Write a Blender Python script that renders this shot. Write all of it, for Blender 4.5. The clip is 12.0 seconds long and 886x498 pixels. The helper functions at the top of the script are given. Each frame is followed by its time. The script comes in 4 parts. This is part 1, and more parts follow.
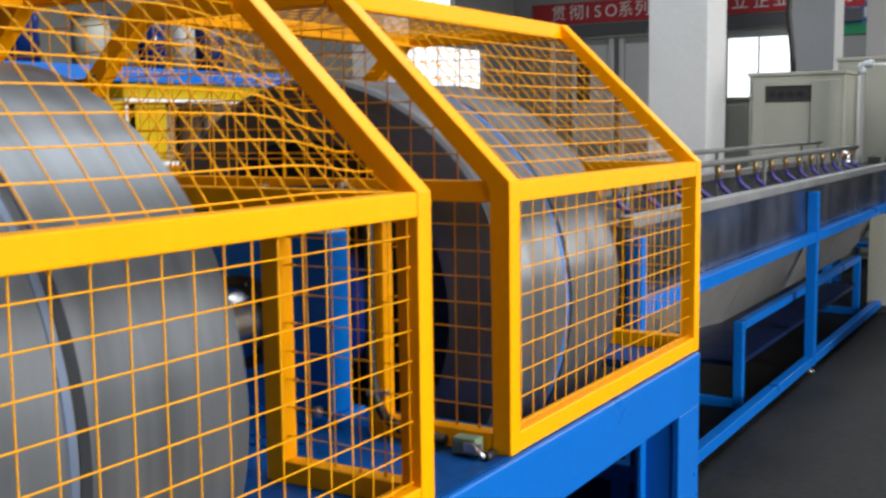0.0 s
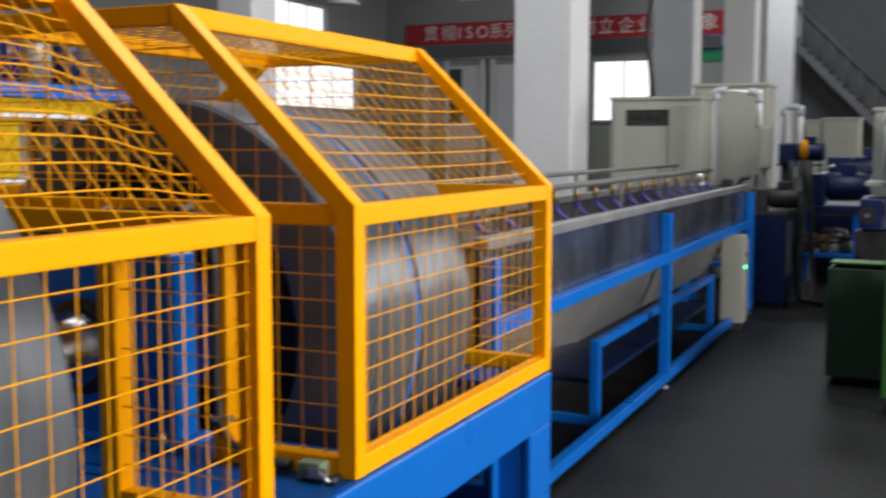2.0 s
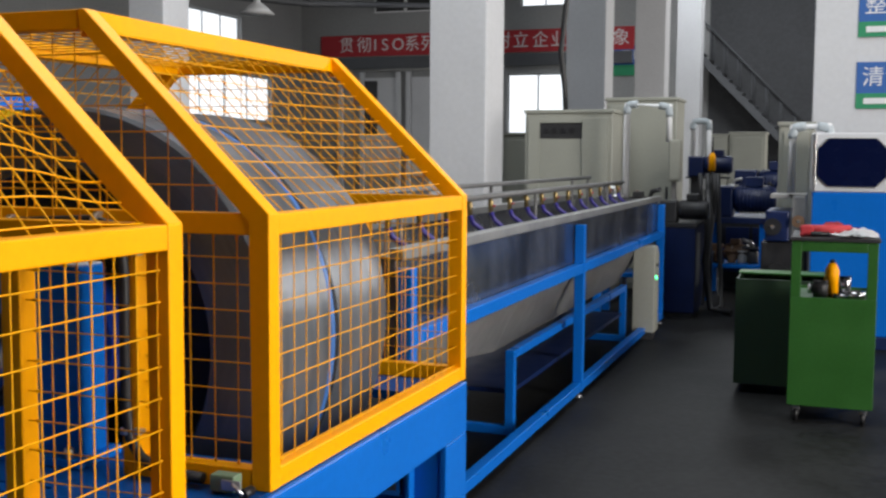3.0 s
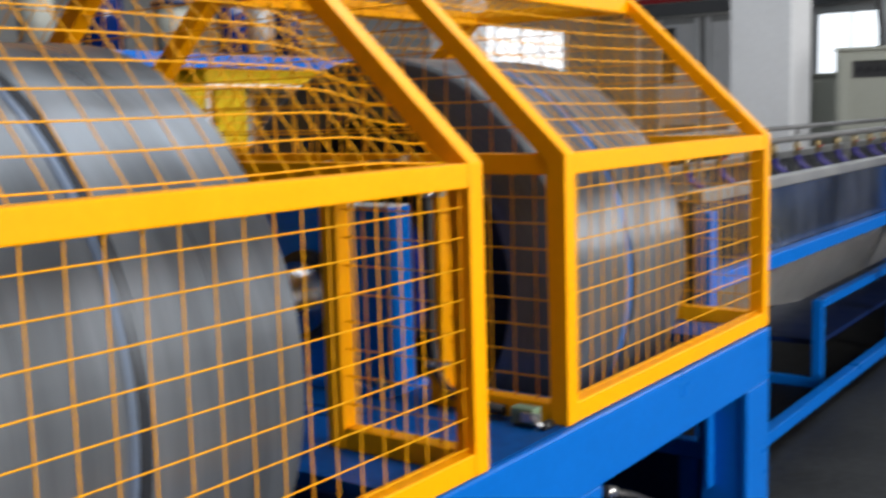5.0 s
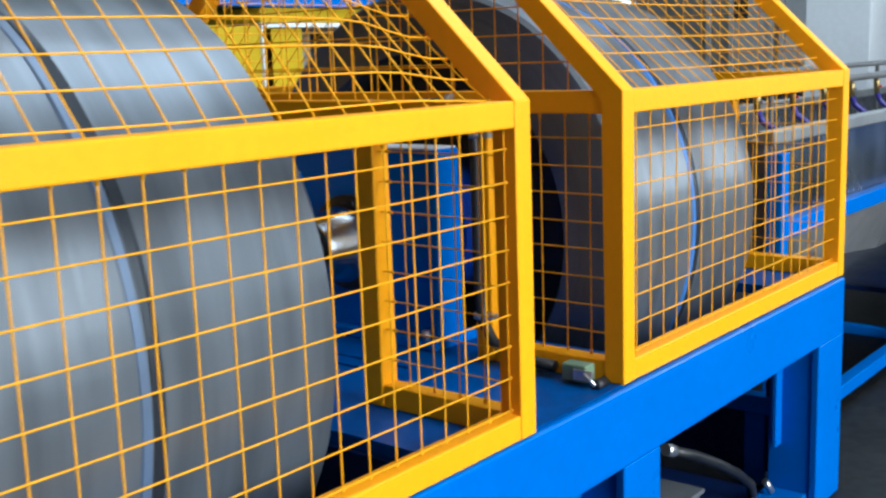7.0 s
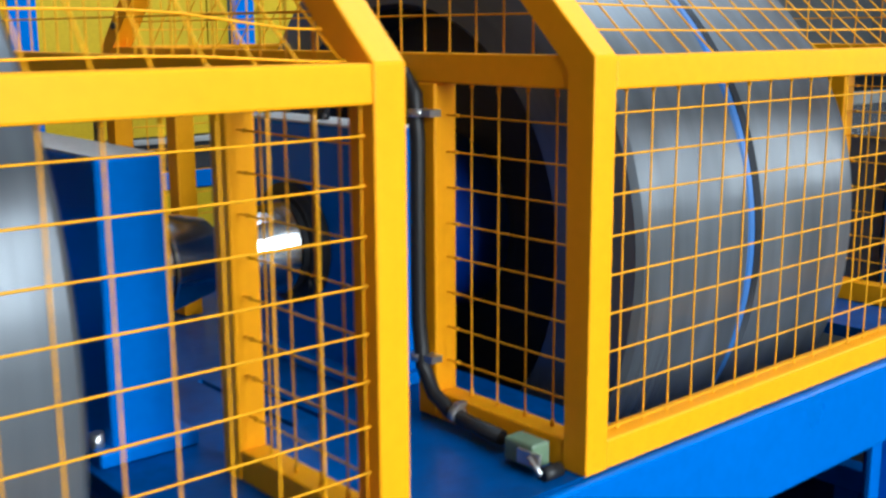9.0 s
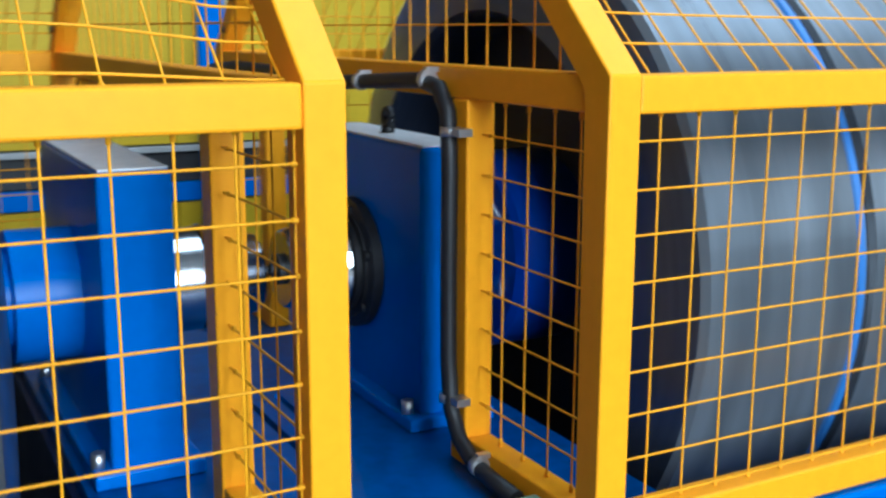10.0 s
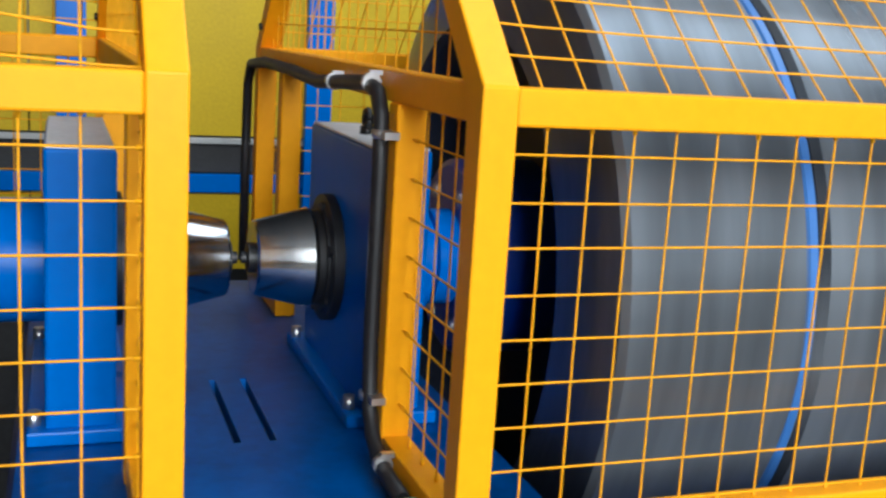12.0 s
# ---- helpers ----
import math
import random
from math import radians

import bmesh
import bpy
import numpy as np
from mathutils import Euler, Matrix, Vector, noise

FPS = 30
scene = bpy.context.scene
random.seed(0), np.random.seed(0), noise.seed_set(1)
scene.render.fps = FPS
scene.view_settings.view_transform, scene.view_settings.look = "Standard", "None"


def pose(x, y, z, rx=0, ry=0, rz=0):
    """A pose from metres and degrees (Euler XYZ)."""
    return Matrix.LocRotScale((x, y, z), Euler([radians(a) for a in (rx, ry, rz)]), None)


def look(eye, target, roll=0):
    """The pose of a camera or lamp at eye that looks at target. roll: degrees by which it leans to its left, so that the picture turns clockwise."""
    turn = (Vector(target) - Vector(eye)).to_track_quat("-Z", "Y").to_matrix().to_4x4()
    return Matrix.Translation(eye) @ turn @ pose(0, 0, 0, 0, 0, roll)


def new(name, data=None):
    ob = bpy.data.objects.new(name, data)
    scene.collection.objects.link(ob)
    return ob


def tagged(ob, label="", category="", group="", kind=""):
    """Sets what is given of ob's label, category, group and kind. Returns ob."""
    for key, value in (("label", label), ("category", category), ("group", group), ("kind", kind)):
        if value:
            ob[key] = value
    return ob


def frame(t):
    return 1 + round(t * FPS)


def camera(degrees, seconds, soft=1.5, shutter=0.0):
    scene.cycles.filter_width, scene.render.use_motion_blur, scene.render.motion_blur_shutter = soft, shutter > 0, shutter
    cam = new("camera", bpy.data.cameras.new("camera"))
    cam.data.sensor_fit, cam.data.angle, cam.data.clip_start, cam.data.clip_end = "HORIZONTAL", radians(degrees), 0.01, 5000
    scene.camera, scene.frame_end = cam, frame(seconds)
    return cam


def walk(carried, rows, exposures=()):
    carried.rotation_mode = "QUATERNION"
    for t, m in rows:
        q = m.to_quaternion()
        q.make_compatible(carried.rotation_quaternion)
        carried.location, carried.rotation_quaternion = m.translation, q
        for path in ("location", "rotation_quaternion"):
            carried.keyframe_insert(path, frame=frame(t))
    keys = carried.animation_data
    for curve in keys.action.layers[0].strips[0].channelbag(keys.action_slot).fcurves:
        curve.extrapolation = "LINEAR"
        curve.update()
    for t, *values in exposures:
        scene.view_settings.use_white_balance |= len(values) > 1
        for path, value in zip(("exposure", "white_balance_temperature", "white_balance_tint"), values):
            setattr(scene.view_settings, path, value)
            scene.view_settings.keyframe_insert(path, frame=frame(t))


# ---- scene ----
cam = camera(44.5, 12.0, soft=2.4, shutter=0.7)
PATH = [
    (0, (1.153, -2.208, 1.497), (0.125, -0.507, 1.273), -0.7),
    (0.5, (1.187, -2.197, 1.504), (0.176, -0.482, 1.314), -1.7),
    (1, (1.202, -2.19, 1.495), (0.158, -0.496, 1.296), -1.5),
    (1.5, (1.211, -2.19, 1.506), (0.243, -0.452, 1.301), -0.7),
    (2, (1.215, -2.179, 1.511), (0.39, -0.367, 1.318), 0.1),
    (2.5, (1.217, -2.171, 1.508), (0.527, -0.302, 1.337), 0.4),
    (2.7, (1.218, -2.175, 1.506), (0.55, -0.297, 1.339), 0.3),
    (4.3, (1.211, -2.2, 1.489), (0.24, -0.462, 1.299), -0.6),
    (4.5, (1.211, -2.211, 1.465), (0.183, -0.506, 1.277), -1.4),
    (5, (1.231, -2.204, 1.471), (0.072, -0.593, 1.222), -1.6),
    (5.5, (1.214, -2.186, 1.458), (-0.108, -0.717, 1.151), -2.0),
    (6, (1.213, -2.184, 1.472), (-0.118, -0.735, 1.111), -1.9),
    (6.5, (1.22, -2.156, 1.464), (-0.086, -0.69, 1.081), -1.8),
    (7, (1.163, -2.038, 1.455), (-0.085, -0.515, 1.104), -2.0),
    (7.2, (1.155, -1.991, 1.454), (-0.095, -0.471, 1.099), -2.2),
    (8.8, (1.073, -1.294, 1.433), (-0.389, 0.008, 1.022), 0.3),
    (9, (1.057, -1.206, 1.408), (-0.426, 0.075, 1.012), -0.3),
    (9.5, (1.037, -1.011, 1.417), (-0.525, 0.171, 1.014), 0.2),
    (10, (1.1, -0.827, 1.426), (-0.626, 0.101, 1.028), 0.2),
    (10.5, (1.213, -0.658, 1.421), (-0.606, 0.06, 1.001), 3.3),
    (11, (1.266, -0.567, 1.417), (-0.587, 0.082, 1.032), 3.1),
    (11.5, (1.284, -0.52, 1.422), (-0.575, 0.11, 1.041), 3.4),
    (12, (1.273, -0.5, 1.428), (-0.573, 0.166, 1.043), 3.6),
]
LOOKS = [(0, -0.56, 6750, 10), (1.0, -0.7, 6800, 13), (2.5, -0.72, 6800, 12), (4.4, -0.75, 6600, 13), (5.0, -0.68, 6600, 11), (5.6, -0.49, 6250, 7), (6.0, -0.44, 5500, 3), (6.5, -0.41, 5600, 2), (7.5, -0.41, 5600, 2), (9.0, -0.5, 5700, 2), (10.0, -0.58, 5000, -1), (11.0, -0.6, 5300, 0), (12.0, -0.62, 5850, 5)]
walk(cam, [(t, look(eye, target, roll)) for t, eye, target, roll in PATH], LOOKS)
# ---- world and light ----
SKY_WATTS, SIDE_WATTS, SOUTH_WATTS = (950, 950), (6, 2350, 100, 1150), 2
world = bpy.data.worlds.new("sky")
scene.world = world
world.use_nodes = True
wn = world.node_tree.nodes
sky = wn.new("ShaderNodeTexSky")
sky.sky_type, sky.sun_disc = "NISHITA", False
sky.sun_elevation, sky.sun_rotation = radians(50), radians(70)
wn["Background"].inputs[1].default_value = 0.12
world.node_tree.links.new(sky.outputs[0], wn["Background"].inputs[0])
sun = new("sun", bpy.data.lights.new("sun", "SUN"))
sun.data.energy, sun.data.angle, sun.data.color = 1.0, radians(12), (1, 0.96, 0.9)
sun.matrix_world = look((9, 3, 12), (0, 0, 0))


def window_light(m, w, h, watts, tint=(1.0, 0.985, 0.96)):
    """Daylight that enters through a window's opening."""
    ob = new("window_light", bpy.data.lights.new("window_light", "AREA"))
    ob.data.shape, ob.data.size, ob.data.size_y = "RECTANGLE", w, h
    ob.data.energy, ob.data.color = watts, tint
    ob.matrix_world = m
    return ob


# ---- materials ----
def material(name, colour, rough=0.5, metal=0.0, vary=0.12, scale=8.0, bump=0.0, fine=60.0, stretch=(1, 1, 1), dirt=None, spec=0.5, coat=0.0, per_object=0.0, spread=0.3):
    """A painted, metal or mineral surface: two scales of variation in colour and gloss, and fine relief."""
    m = bpy.data.materials.new(name)
    m.use_nodes = True
    n, l = m.node_tree.nodes, m.node_tree.links
    b = n["Principled BSDF"]
    b.inputs["Roughness"].default_value, b.inputs["Metallic"].default_value = rough, metal
    b.inputs["Specular IOR Level"].default_value, b.inputs["Coat Weight"].default_value = spec, coat
    b.inputs["Coat Roughness"].default_value = 0.15
    tc, mp = n.new("ShaderNodeTexCoord"), n.new("ShaderNodeMapping")
    mp.inputs["Scale"].default_value = stretch
    l.new(tc.outputs["Object"], mp.inputs["Vector"])
    big, small = n.new("ShaderNodeTexNoise"), n.new("ShaderNodeTexNoise")
    for tex, sc in ((big, scale), (small, fine)):
        tex.inputs["Scale"].default_value, tex.inputs["Detail"].default_value = sc, 5
        l.new(mp.outputs[0], tex.inputs["Vector"])
    add = n.new("ShaderNodeMath")
    add.operation = "ADD"
    l.new(big.outputs["Fac"], add.inputs[0])
    l.new(small.outputs["Fac"], add.inputs[1])
    ramp = n.new("ShaderNodeMapRange")
    ramp.inputs["From Min"].default_value, ramp.inputs["From Max"].default_value = 1 - spread, 1 + spread
    l.new(add.outputs[0], ramp.inputs["Value"])
    mix = n.new("ShaderNodeMix")
    mix.data_type = "RGBA"
    dark = dirt or tuple(c * (1 - 2 * vary) for c in colour)
    mix.inputs["A"].default_value, mix.inputs["B"].default_value = (*dark, 1), (*colour, 1)
    l.new(ramp.outputs[0], mix.inputs["Factor"])
    out = mix.outputs["Result"]
    if per_object:
        info, hsv = n.new("ShaderNodeObjectInfo"), n.new("ShaderNodeHueSaturation")
        rng = n.new("ShaderNodeMapRange")
        rng.inputs["To Min"].default_value, rng.inputs["To Max"].default_value = 1 - per_object, 1 + per_object
        l.new(info.outputs["Random"], rng.inputs["Value"])
        l.new(rng.outputs[0], hsv.inputs["Value"])
        l.new(out, hsv.inputs["Color"])
        out = hsv.outputs[0]
    l.new(out, b.inputs["Base Color"])
    rr = n.new("ShaderNodeMapRange")
    rr.inputs["To Min"].default_value, rr.inputs["To Max"].default_value = max(0.02, rough - 0.1), min(1, rough + 0.12)
    l.new(big.outputs["Fac"], rr.inputs["Value"])
    l.new(rr.outputs[0], b.inputs["Roughness"])
    if bump:
        bp = n.new("ShaderNodeBump")
        bp.inputs["Strength"].default_value, bp.inputs["Distance"].default_value = bump, 0.002
        l.new(small.outputs["Fac"], bp.inputs["Height"])
        l.new(bp.outputs[0], b.inputs["Normal"])
    return m


def glow(name, colour, strength):
    m = material(name, colour)
    b = m.node_tree.nodes["Principled BSDF"]
    b.inputs["Emission Color"].default_value, b.inputs["Emission Strength"].default_value = (*colour, 1), strength
    return m


YELLOW = material("yellow_paint", (0.95, 0.385, 0.0), 0.42, vary=0.035, spread=0.3, scale=5, bump=0.05, fine=45, spec=0.14)
WIRE = material("yellow_wire_paint", (0.9, 0.40, 0.0), 0.5, vary=0.1, scale=30, spec=0.2)
BLUE = material("blue_paint", (0.0, 0.13, 0.53), 0.3, vary=0.05, spread=0.3, scale=4, bump=0.06, fine=40, spec=0.18)
# The stand's blue darkened: shade between the cages is put into the colour.
DECK = material("shaded_blue_deck_paint", (0.0, 0.072, 0.3), 0.36, vary=0.2, scale=2.5, fine=30, spread=0.25, bump=0.1, spec=0.2)
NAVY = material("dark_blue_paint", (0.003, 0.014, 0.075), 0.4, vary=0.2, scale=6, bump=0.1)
DRUM = material("galvanised_steel", (0.16, 0.18, 0.205), 0.3, metal=0.4, spread=0.2, vary=0.2, scale=2.4, fine=7, bump=0.6, stretch=(0.5, 3.0, 0.5))
DISC_RIM = material("scuffed_grey_steel", (0.10, 0.13, 0.2), 0.3, metal=0.75, vary=0.2, scale=4, spread=0.15, stretch=(1, 3, 1))
SEAM = material("dark_groove_strip", (0.03, 0.035, 0.045), 0.6, vary=0.3, scale=8, spec=0.2)
HUB = material("deep_blue_enamel", (0.001, 0.03, 0.26), 0.35, vary=0.2, scale=6, bump=0.1)
# Grey steel darkened, so the drum recesses carry their shade in the colour.
DISC = material("shaded_recess_steel", (0.026, 0.034, 0.058), 0.45, metal=0.0, spec=0.2, vary=0.3, scale=4)
BLUE_BAND = material("bright_blue_band", (0.06, 0.2, 0.55), 0.4, vary=0.2, scale=5)
DRUM_BAND = material("worn_blue_band", (0.12, 0.18, 0.30), 0.4, metal=0.2, vary=0.35, scale=5, dirt=(0.11, 0.135, 0.17))
BLACK = material("black_rubber", (0.012, 0.012, 0.014), 0.5, vary=0.3, scale=12)
CHROME = material("turned_steel", (0.55, 0.55, 0.55), 0.16, metal=1.0, vary=0.1, scale=3, fine=40, stretch=(1, 6, 1))
# Near-white base: window glare on the block tops is painted in.
GLARE_TOP = material("glare_pale_steel", (0.85, 0.86, 0.87), 0.42, metal=0.25, vary=0.1, scale=8, fine=50)
# Uneven tone paints in the patchy reflections on the trough's sheets.
STEEL = material("stainless_sheet", (0.36, 0.37, 0.385), 0.24, metal=0.92, spread=0.2, vary=0.3, scale=1.7, fine=6, stretch=(1, 1, 0.7), bump=0.08)
RIM_STEEL = material("satin_stainless_rim", (0.33, 0.335, 0.33), 0.42, metal=0.7, vary=0.12, scale=4, fine=20)
CONDUIT_GREY = material("grey_plastic_fitting", (0.42, 0.47, 0.5), 0.5, vary=0.08, scale=10)
PIPE = material("dull_grey_pipe", (0.17, 0.17, 0.17), 0.5, metal=0.3, vary=0.2, scale=10)
DARK_PANE = material("dark_blue_pane", (0.001, 0.004, 0.03), 0.25, vary=0.1, scale=4, spec=0.25)
DARK_WALL = material("dark_grey_wall_tone", (0.075, 0.078, 0.085), 0.8, vary=0.15, scale=0.7, bump=0.1, fine=12)
GREY_SHEET = material("dull_sheet", (0.4, 0.395, 0.38), 0.5, metal=0.3, vary=0.12, scale=1.8, fine=12)
BRASS = material("brass", (0.34, 0.25, 0.11), 0.4, metal=0.9, vary=0.15, scale=20)
HOSE = material("violet_hose", (0.03, 0.02, 0.22), 0.4, vary=0.15, scale=20)
CREAM = material("cream_cabinet_paint", (0.31, 0.315, 0.27), 0.5, vary=0.06, scale=3)
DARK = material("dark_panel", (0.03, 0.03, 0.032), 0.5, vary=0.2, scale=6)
WHITE = material("white_paint", (0.60, 0.61, 0.63), 0.7, vary=0.05, scale=1.5, bump=0.1, fine=20)
WALL = material("grey_plaster", (0.33, 0.335, 0.335), 0.85, vary=0.08, scale=0.8, bump=0.15, fine=14)
CEIL = material("roof_sheet", (0.12, 0.125, 0.135), 0.7, vary=0.08, scale=0.6)
# Base far below real concrete: the floor's shade is in its colour.
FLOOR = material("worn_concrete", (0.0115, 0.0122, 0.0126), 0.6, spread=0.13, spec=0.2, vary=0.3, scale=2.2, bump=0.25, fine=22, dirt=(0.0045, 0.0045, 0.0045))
STAIR_GREY = material("dark_grey_paint", (0.10, 0.105, 0.115), 0.6, vary=0.1, scale=3)
GREEN = material("green_paint", (0.02, 0.108, 0.014), 0.45, vary=0.12, scale=5, bump=0.08)
GREEN_DARK = material("dark_green_paint", (0.012, 0.035, 0.014), 0.5, vary=0.15, scale=5)
RED = material("red_cloth", (0.48, 0.03, 0.04), 0.7, vary=0.12, scale=1.2)
SIGN_BLUE = material("sign_blue", (0.03, 0.12, 0.38), 0.5, vary=0.04, scale=3)
SIGN_GREEN = material("sign_green", (0.02, 0.26, 0.12), 0.5, vary=0.04, scale=3)
SIGN_WHITE = material("sign_white", (0.75, 0.76, 0.77), 0.6, vary=0.04, scale=3)
PANEL_YELLOW = material("old_yellow_panel", (0.56, 0.37, 0.004), 0.5, vary=0.1, scale=2, bump=0.1, spec=0.25)
BARE = material("bare_aluminium", (0.6, 0.6, 0.6), 0.3, metal=0.9, vary=0.1, scale=10)
RUST = material("brown_wood", (0.16, 0.09, 0.05), 0.7, vary=0.25, scale=6, stretch=(1, 6, 1))
BOBBIN_BLUE = material("glossy_navy_plastic", (0.004, 0.02, 0.12), 0.14, vary=0.2, scale=6)
LED = glow("green_led", (0.05, 1.0, 0.35), 6)
PANE = glow("frosted_bright_pane", (0.85, 0.93, 1.0), 2.2)


# ---- mesh helpers ----
def box(bm, x0, x1, y0, y1, z0, z1, bevel=0.0):
    v = [bm.verts.new((x, y, z)) for x in (x0, x1) for y in (y0, y1) for z in (z0, z1)]
    f = [bm.faces.new([v[i] for i in q]) for q in ((0, 1, 3, 2), (4, 6, 7, 5), (0, 4, 5, 1), (2, 3, 7, 6), (0, 2, 6, 4), (1, 5, 7, 3))]
    if bevel:
        edges = list({e for g in f for e in g.edges})
        bmesh.ops.bevel(bm, geom=edges, offset=bevel, segments=2, affect="EDGES", profile=0.5)


def prism(bm, outline, axis, a, b, bevel=0.0):
    """Extrudes a 2D outline along an axis. On y the outline is (x, z), on x it is (y, z), on z it is (x, y)."""
    def at(p, d):
        return {"y": (p[0], d, p[1]), "x": (d, p[0], p[1]), "z": (p[0], p[1], d)}[axis]
    lo, hi = [bm.verts.new(at(p, a)) for p in outline], [bm.verts.new(at(p, b)) for p in outline]
    f = [bm.faces.new(lo[::-1]), bm.faces.new(hi)]
    for i in range(len(outline)):
        j = (i + 1) % len(outline)
        f.append(bm.faces.new((lo[i], lo[j], hi[j], hi[i])))
    if bevel:
        bmesh.ops.bevel(bm, geom=list({e for g in f for e in g.edges}), offset=bevel, segments=2, affect="EDGES", profile=0.5)


def tube(bm, points, r, seg=8, caps=True, smooth=True):
    pts, rings = [Vector(p) for p in points], []
    side = None
    for i, p in enumerate(pts):
        d = (pts[min(i + 1, len(pts) - 1)] - pts[max(i - 1, 0)]).normalized()
        if side is None:
            side = d.orthogonal().normalized()
        side = (side - d * side.dot(d)).normalized()
        up = d.cross(side)
        rad = r[i] if isinstance(r, (list, tuple)) else r
        rings.append([bm.verts.new(p + (side * math.cos(2 * math.pi * k / seg) + up * math.sin(2 * math.pi * k / seg)) * rad) for k in range(seg)])
    for a, b in zip(rings, rings[1:]):
        for k in range(seg):
            f = bm.faces.new((a[k], a[(k + 1) % seg], b[(k + 1) % seg], b[k]))
            f.smooth = smooth
    if caps:
        bm.faces.new(rings[0][::-1])
        bm.faces.new(rings[-1])


def turned(bm, profile, seg=64, sharp=0.5, dent=None):
    """A body turned round the y axis from (radius, y) pairs; corners over the angle sharp stay crisp."""
    def at(r, y, a):
        r += dent(a, y) if dent else 0.0
        return r * math.cos(a), y, r * math.sin(a)
    rings = [[bm.verts.new(at(r, y, 2 * math.pi * k / seg)) for k in range(seg)] for r, y in profile]
    for a, b in zip(rings, rings[1:]):
        for k in range(seg):
            bm.faces.new((a[k], b[k], b[(k + 1) % seg], a[(k + 1) % seg])).smooth = True
    for i in range(1, len(profile) - 1):
        d0 = Vector(profile[i]) - Vector(profile[i - 1])
        d1 = Vector(profile[i + 1]) - Vector(profile[i])
        if d0.angle(d1) > sharp:
            for k in range(seg):
                bm.edges.get((rings[i][k], rings[i][(k + 1) % seg])).smooth = False


def part(name, bm, mat, parent=None, label=""):
    bmesh.ops.recalc_face_normals(bm, faces=bm.faces)
    me = bpy.data.meshes.new(name)
    bm.to_mesh(me)
    bm.free()
    me.materials.append(mat)
    ob = new(name, me)
    if parent is not None:
        ob.parent = parent
    if label:
        ob["label"] = label
    return ob


def box_part(name, mat, parent, dims, bevel=0.003, label=""):
    bm = bmesh.new()
    box(bm, *dims, bevel=bevel)
    return part(name, bm, mat, parent, label)


def tube_part(name, mat, parent, points, r, seg=10, label=""):
    bm = bmesh.new()
    tube(bm, points, r, seg)
    return part(name, bm, mat, parent, label)


def thing(name, label, category, group="", at=None):
    ob = new(name)
    if at is not None:
        ob.matrix_world = at
    return tagged(ob, label, category, group)


def text_part(name, body, size, mat, parent, m, depth=0.004):
    cu = bpy.data.curves.new(name, "FONT")
    cu.body, cu.size, cu.extrude, cu.align_x, cu.align_y = body, size, depth, "CENTER", "CENTER"
    cu.materials.append(mat)
    ob = new(name, cu)
    ob.parent = parent
    ob.matrix_basis = m
    return ob


# ---- the hall ----
X0, X1, Y0, Y1, ZC = -15.5, 9.0, -12.0, 30.0, 8.0
bm = bmesh.new()
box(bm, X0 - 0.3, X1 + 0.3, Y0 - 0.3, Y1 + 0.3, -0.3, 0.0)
tagged(part("floor", bm, FLOOR), "worn concrete factory floor, shade put into its dark colour", "floor", kind="structure")
SKY_X = (-3.2, 1.0)
SKY_Y = [(0.4, 9.0), (20.5, 26.5)]
bm = bmesh.new()
box(bm, X0 - 0.3, SKY_X[0], Y0 - 0.3, Y1 + 0.3, ZC, ZC + 0.25)
box(bm, SKY_X[1], X1 + 0.3, Y0 - 0.3, Y1 + 0.3, ZC, ZC + 0.25)
ends = [Y0 - 0.3, *(v for p in SKY_Y for v in p), Y1 + 0.3]
for y0, y1 in zip(ends[::2], ends[1::2]):
    box(bm, SKY_X[0], SKY_X[1], y0, y1, ZC, ZC + 0.25)
tagged(part("ceiling", bm, CEIL), "grey sheet roof of the hall with skylight strips", "ceiling", kind="structure")
for (y0, y1), watts in zip(SKY_Y, SKY_WATTS):
    window_light(pose(sum(SKY_X) / 2, (y0 + y1) / 2, ZC + 0.02), SKY_X[1] - SKY_X[0], y1 - y0, watts, (0.86, 0.94, 1.0))


def wall(name, axis, at, thick, lo, hi, holes, mat):
    """A wall across an axis with rectangular openings (a0, a1, z0, z1) cut through it."""
    bm = bmesh.new()
    cuts = sorted({lo, hi, *(h[0] for h in holes), *(h[1] for h in holes)})
    for a, b in zip(cuts, cuts[1:]):
        open_here = sorted((h[2], h[3]) for h in holes if h[0] <= a and h[1] >= b)
        z = 0.0
        for z0, z1 in open_here + [(ZC, ZC)]:
            if z0 > z:
                if axis == "y":
                    box(bm, a, b, at, at + thick, z, z0)
                else:
                    box(bm, at, at + thick, a, b, z, z0)
            z = z1
    return tagged(part(name, bm, mat), "grey plastered factory wall", "wall", kind="structure")


END_HOLES = [(-8.45, -5.6, 2.2, 4.05), (-8.05, -5.8, 6.05, 7.2)]
SIDE_HOLES = [(-9.5, -5.5, 1.9, 5.7), (-2.1, 1.9, 1.5, 6.8), (7.0, 10.0, 1.9, 5.7), (14.0, 18.0, 1.9, 5.7)]
SOUTH_HOLES = [(x, x + 4.0, 5.2, 7.6) for x in (-7.0, -2.0, 3.0)]
WEST_HOLES = [(21.5, 28.0, 2.55, 3.9), (21.4, 26.2, 4.75, 5.55)]
wall("wall_north", "y", Y1, 0.3, X0, X1, END_HOLES, WALL)
# South and east walls stay out of view, darkened to cut bounced light.
wall("wall_south", "y", Y0 - 0.3, 0.3, X0, X1, SOUTH_HOLES, DARK_WALL)
wall("wall_west", "x", X0 - 0.3, 0.3, Y0, Y1, WEST_HOLES, WALL)
wall("wall_east", "x", X1, 0.3, Y0, Y1, SIDE_HOLES, DARK_WALL)


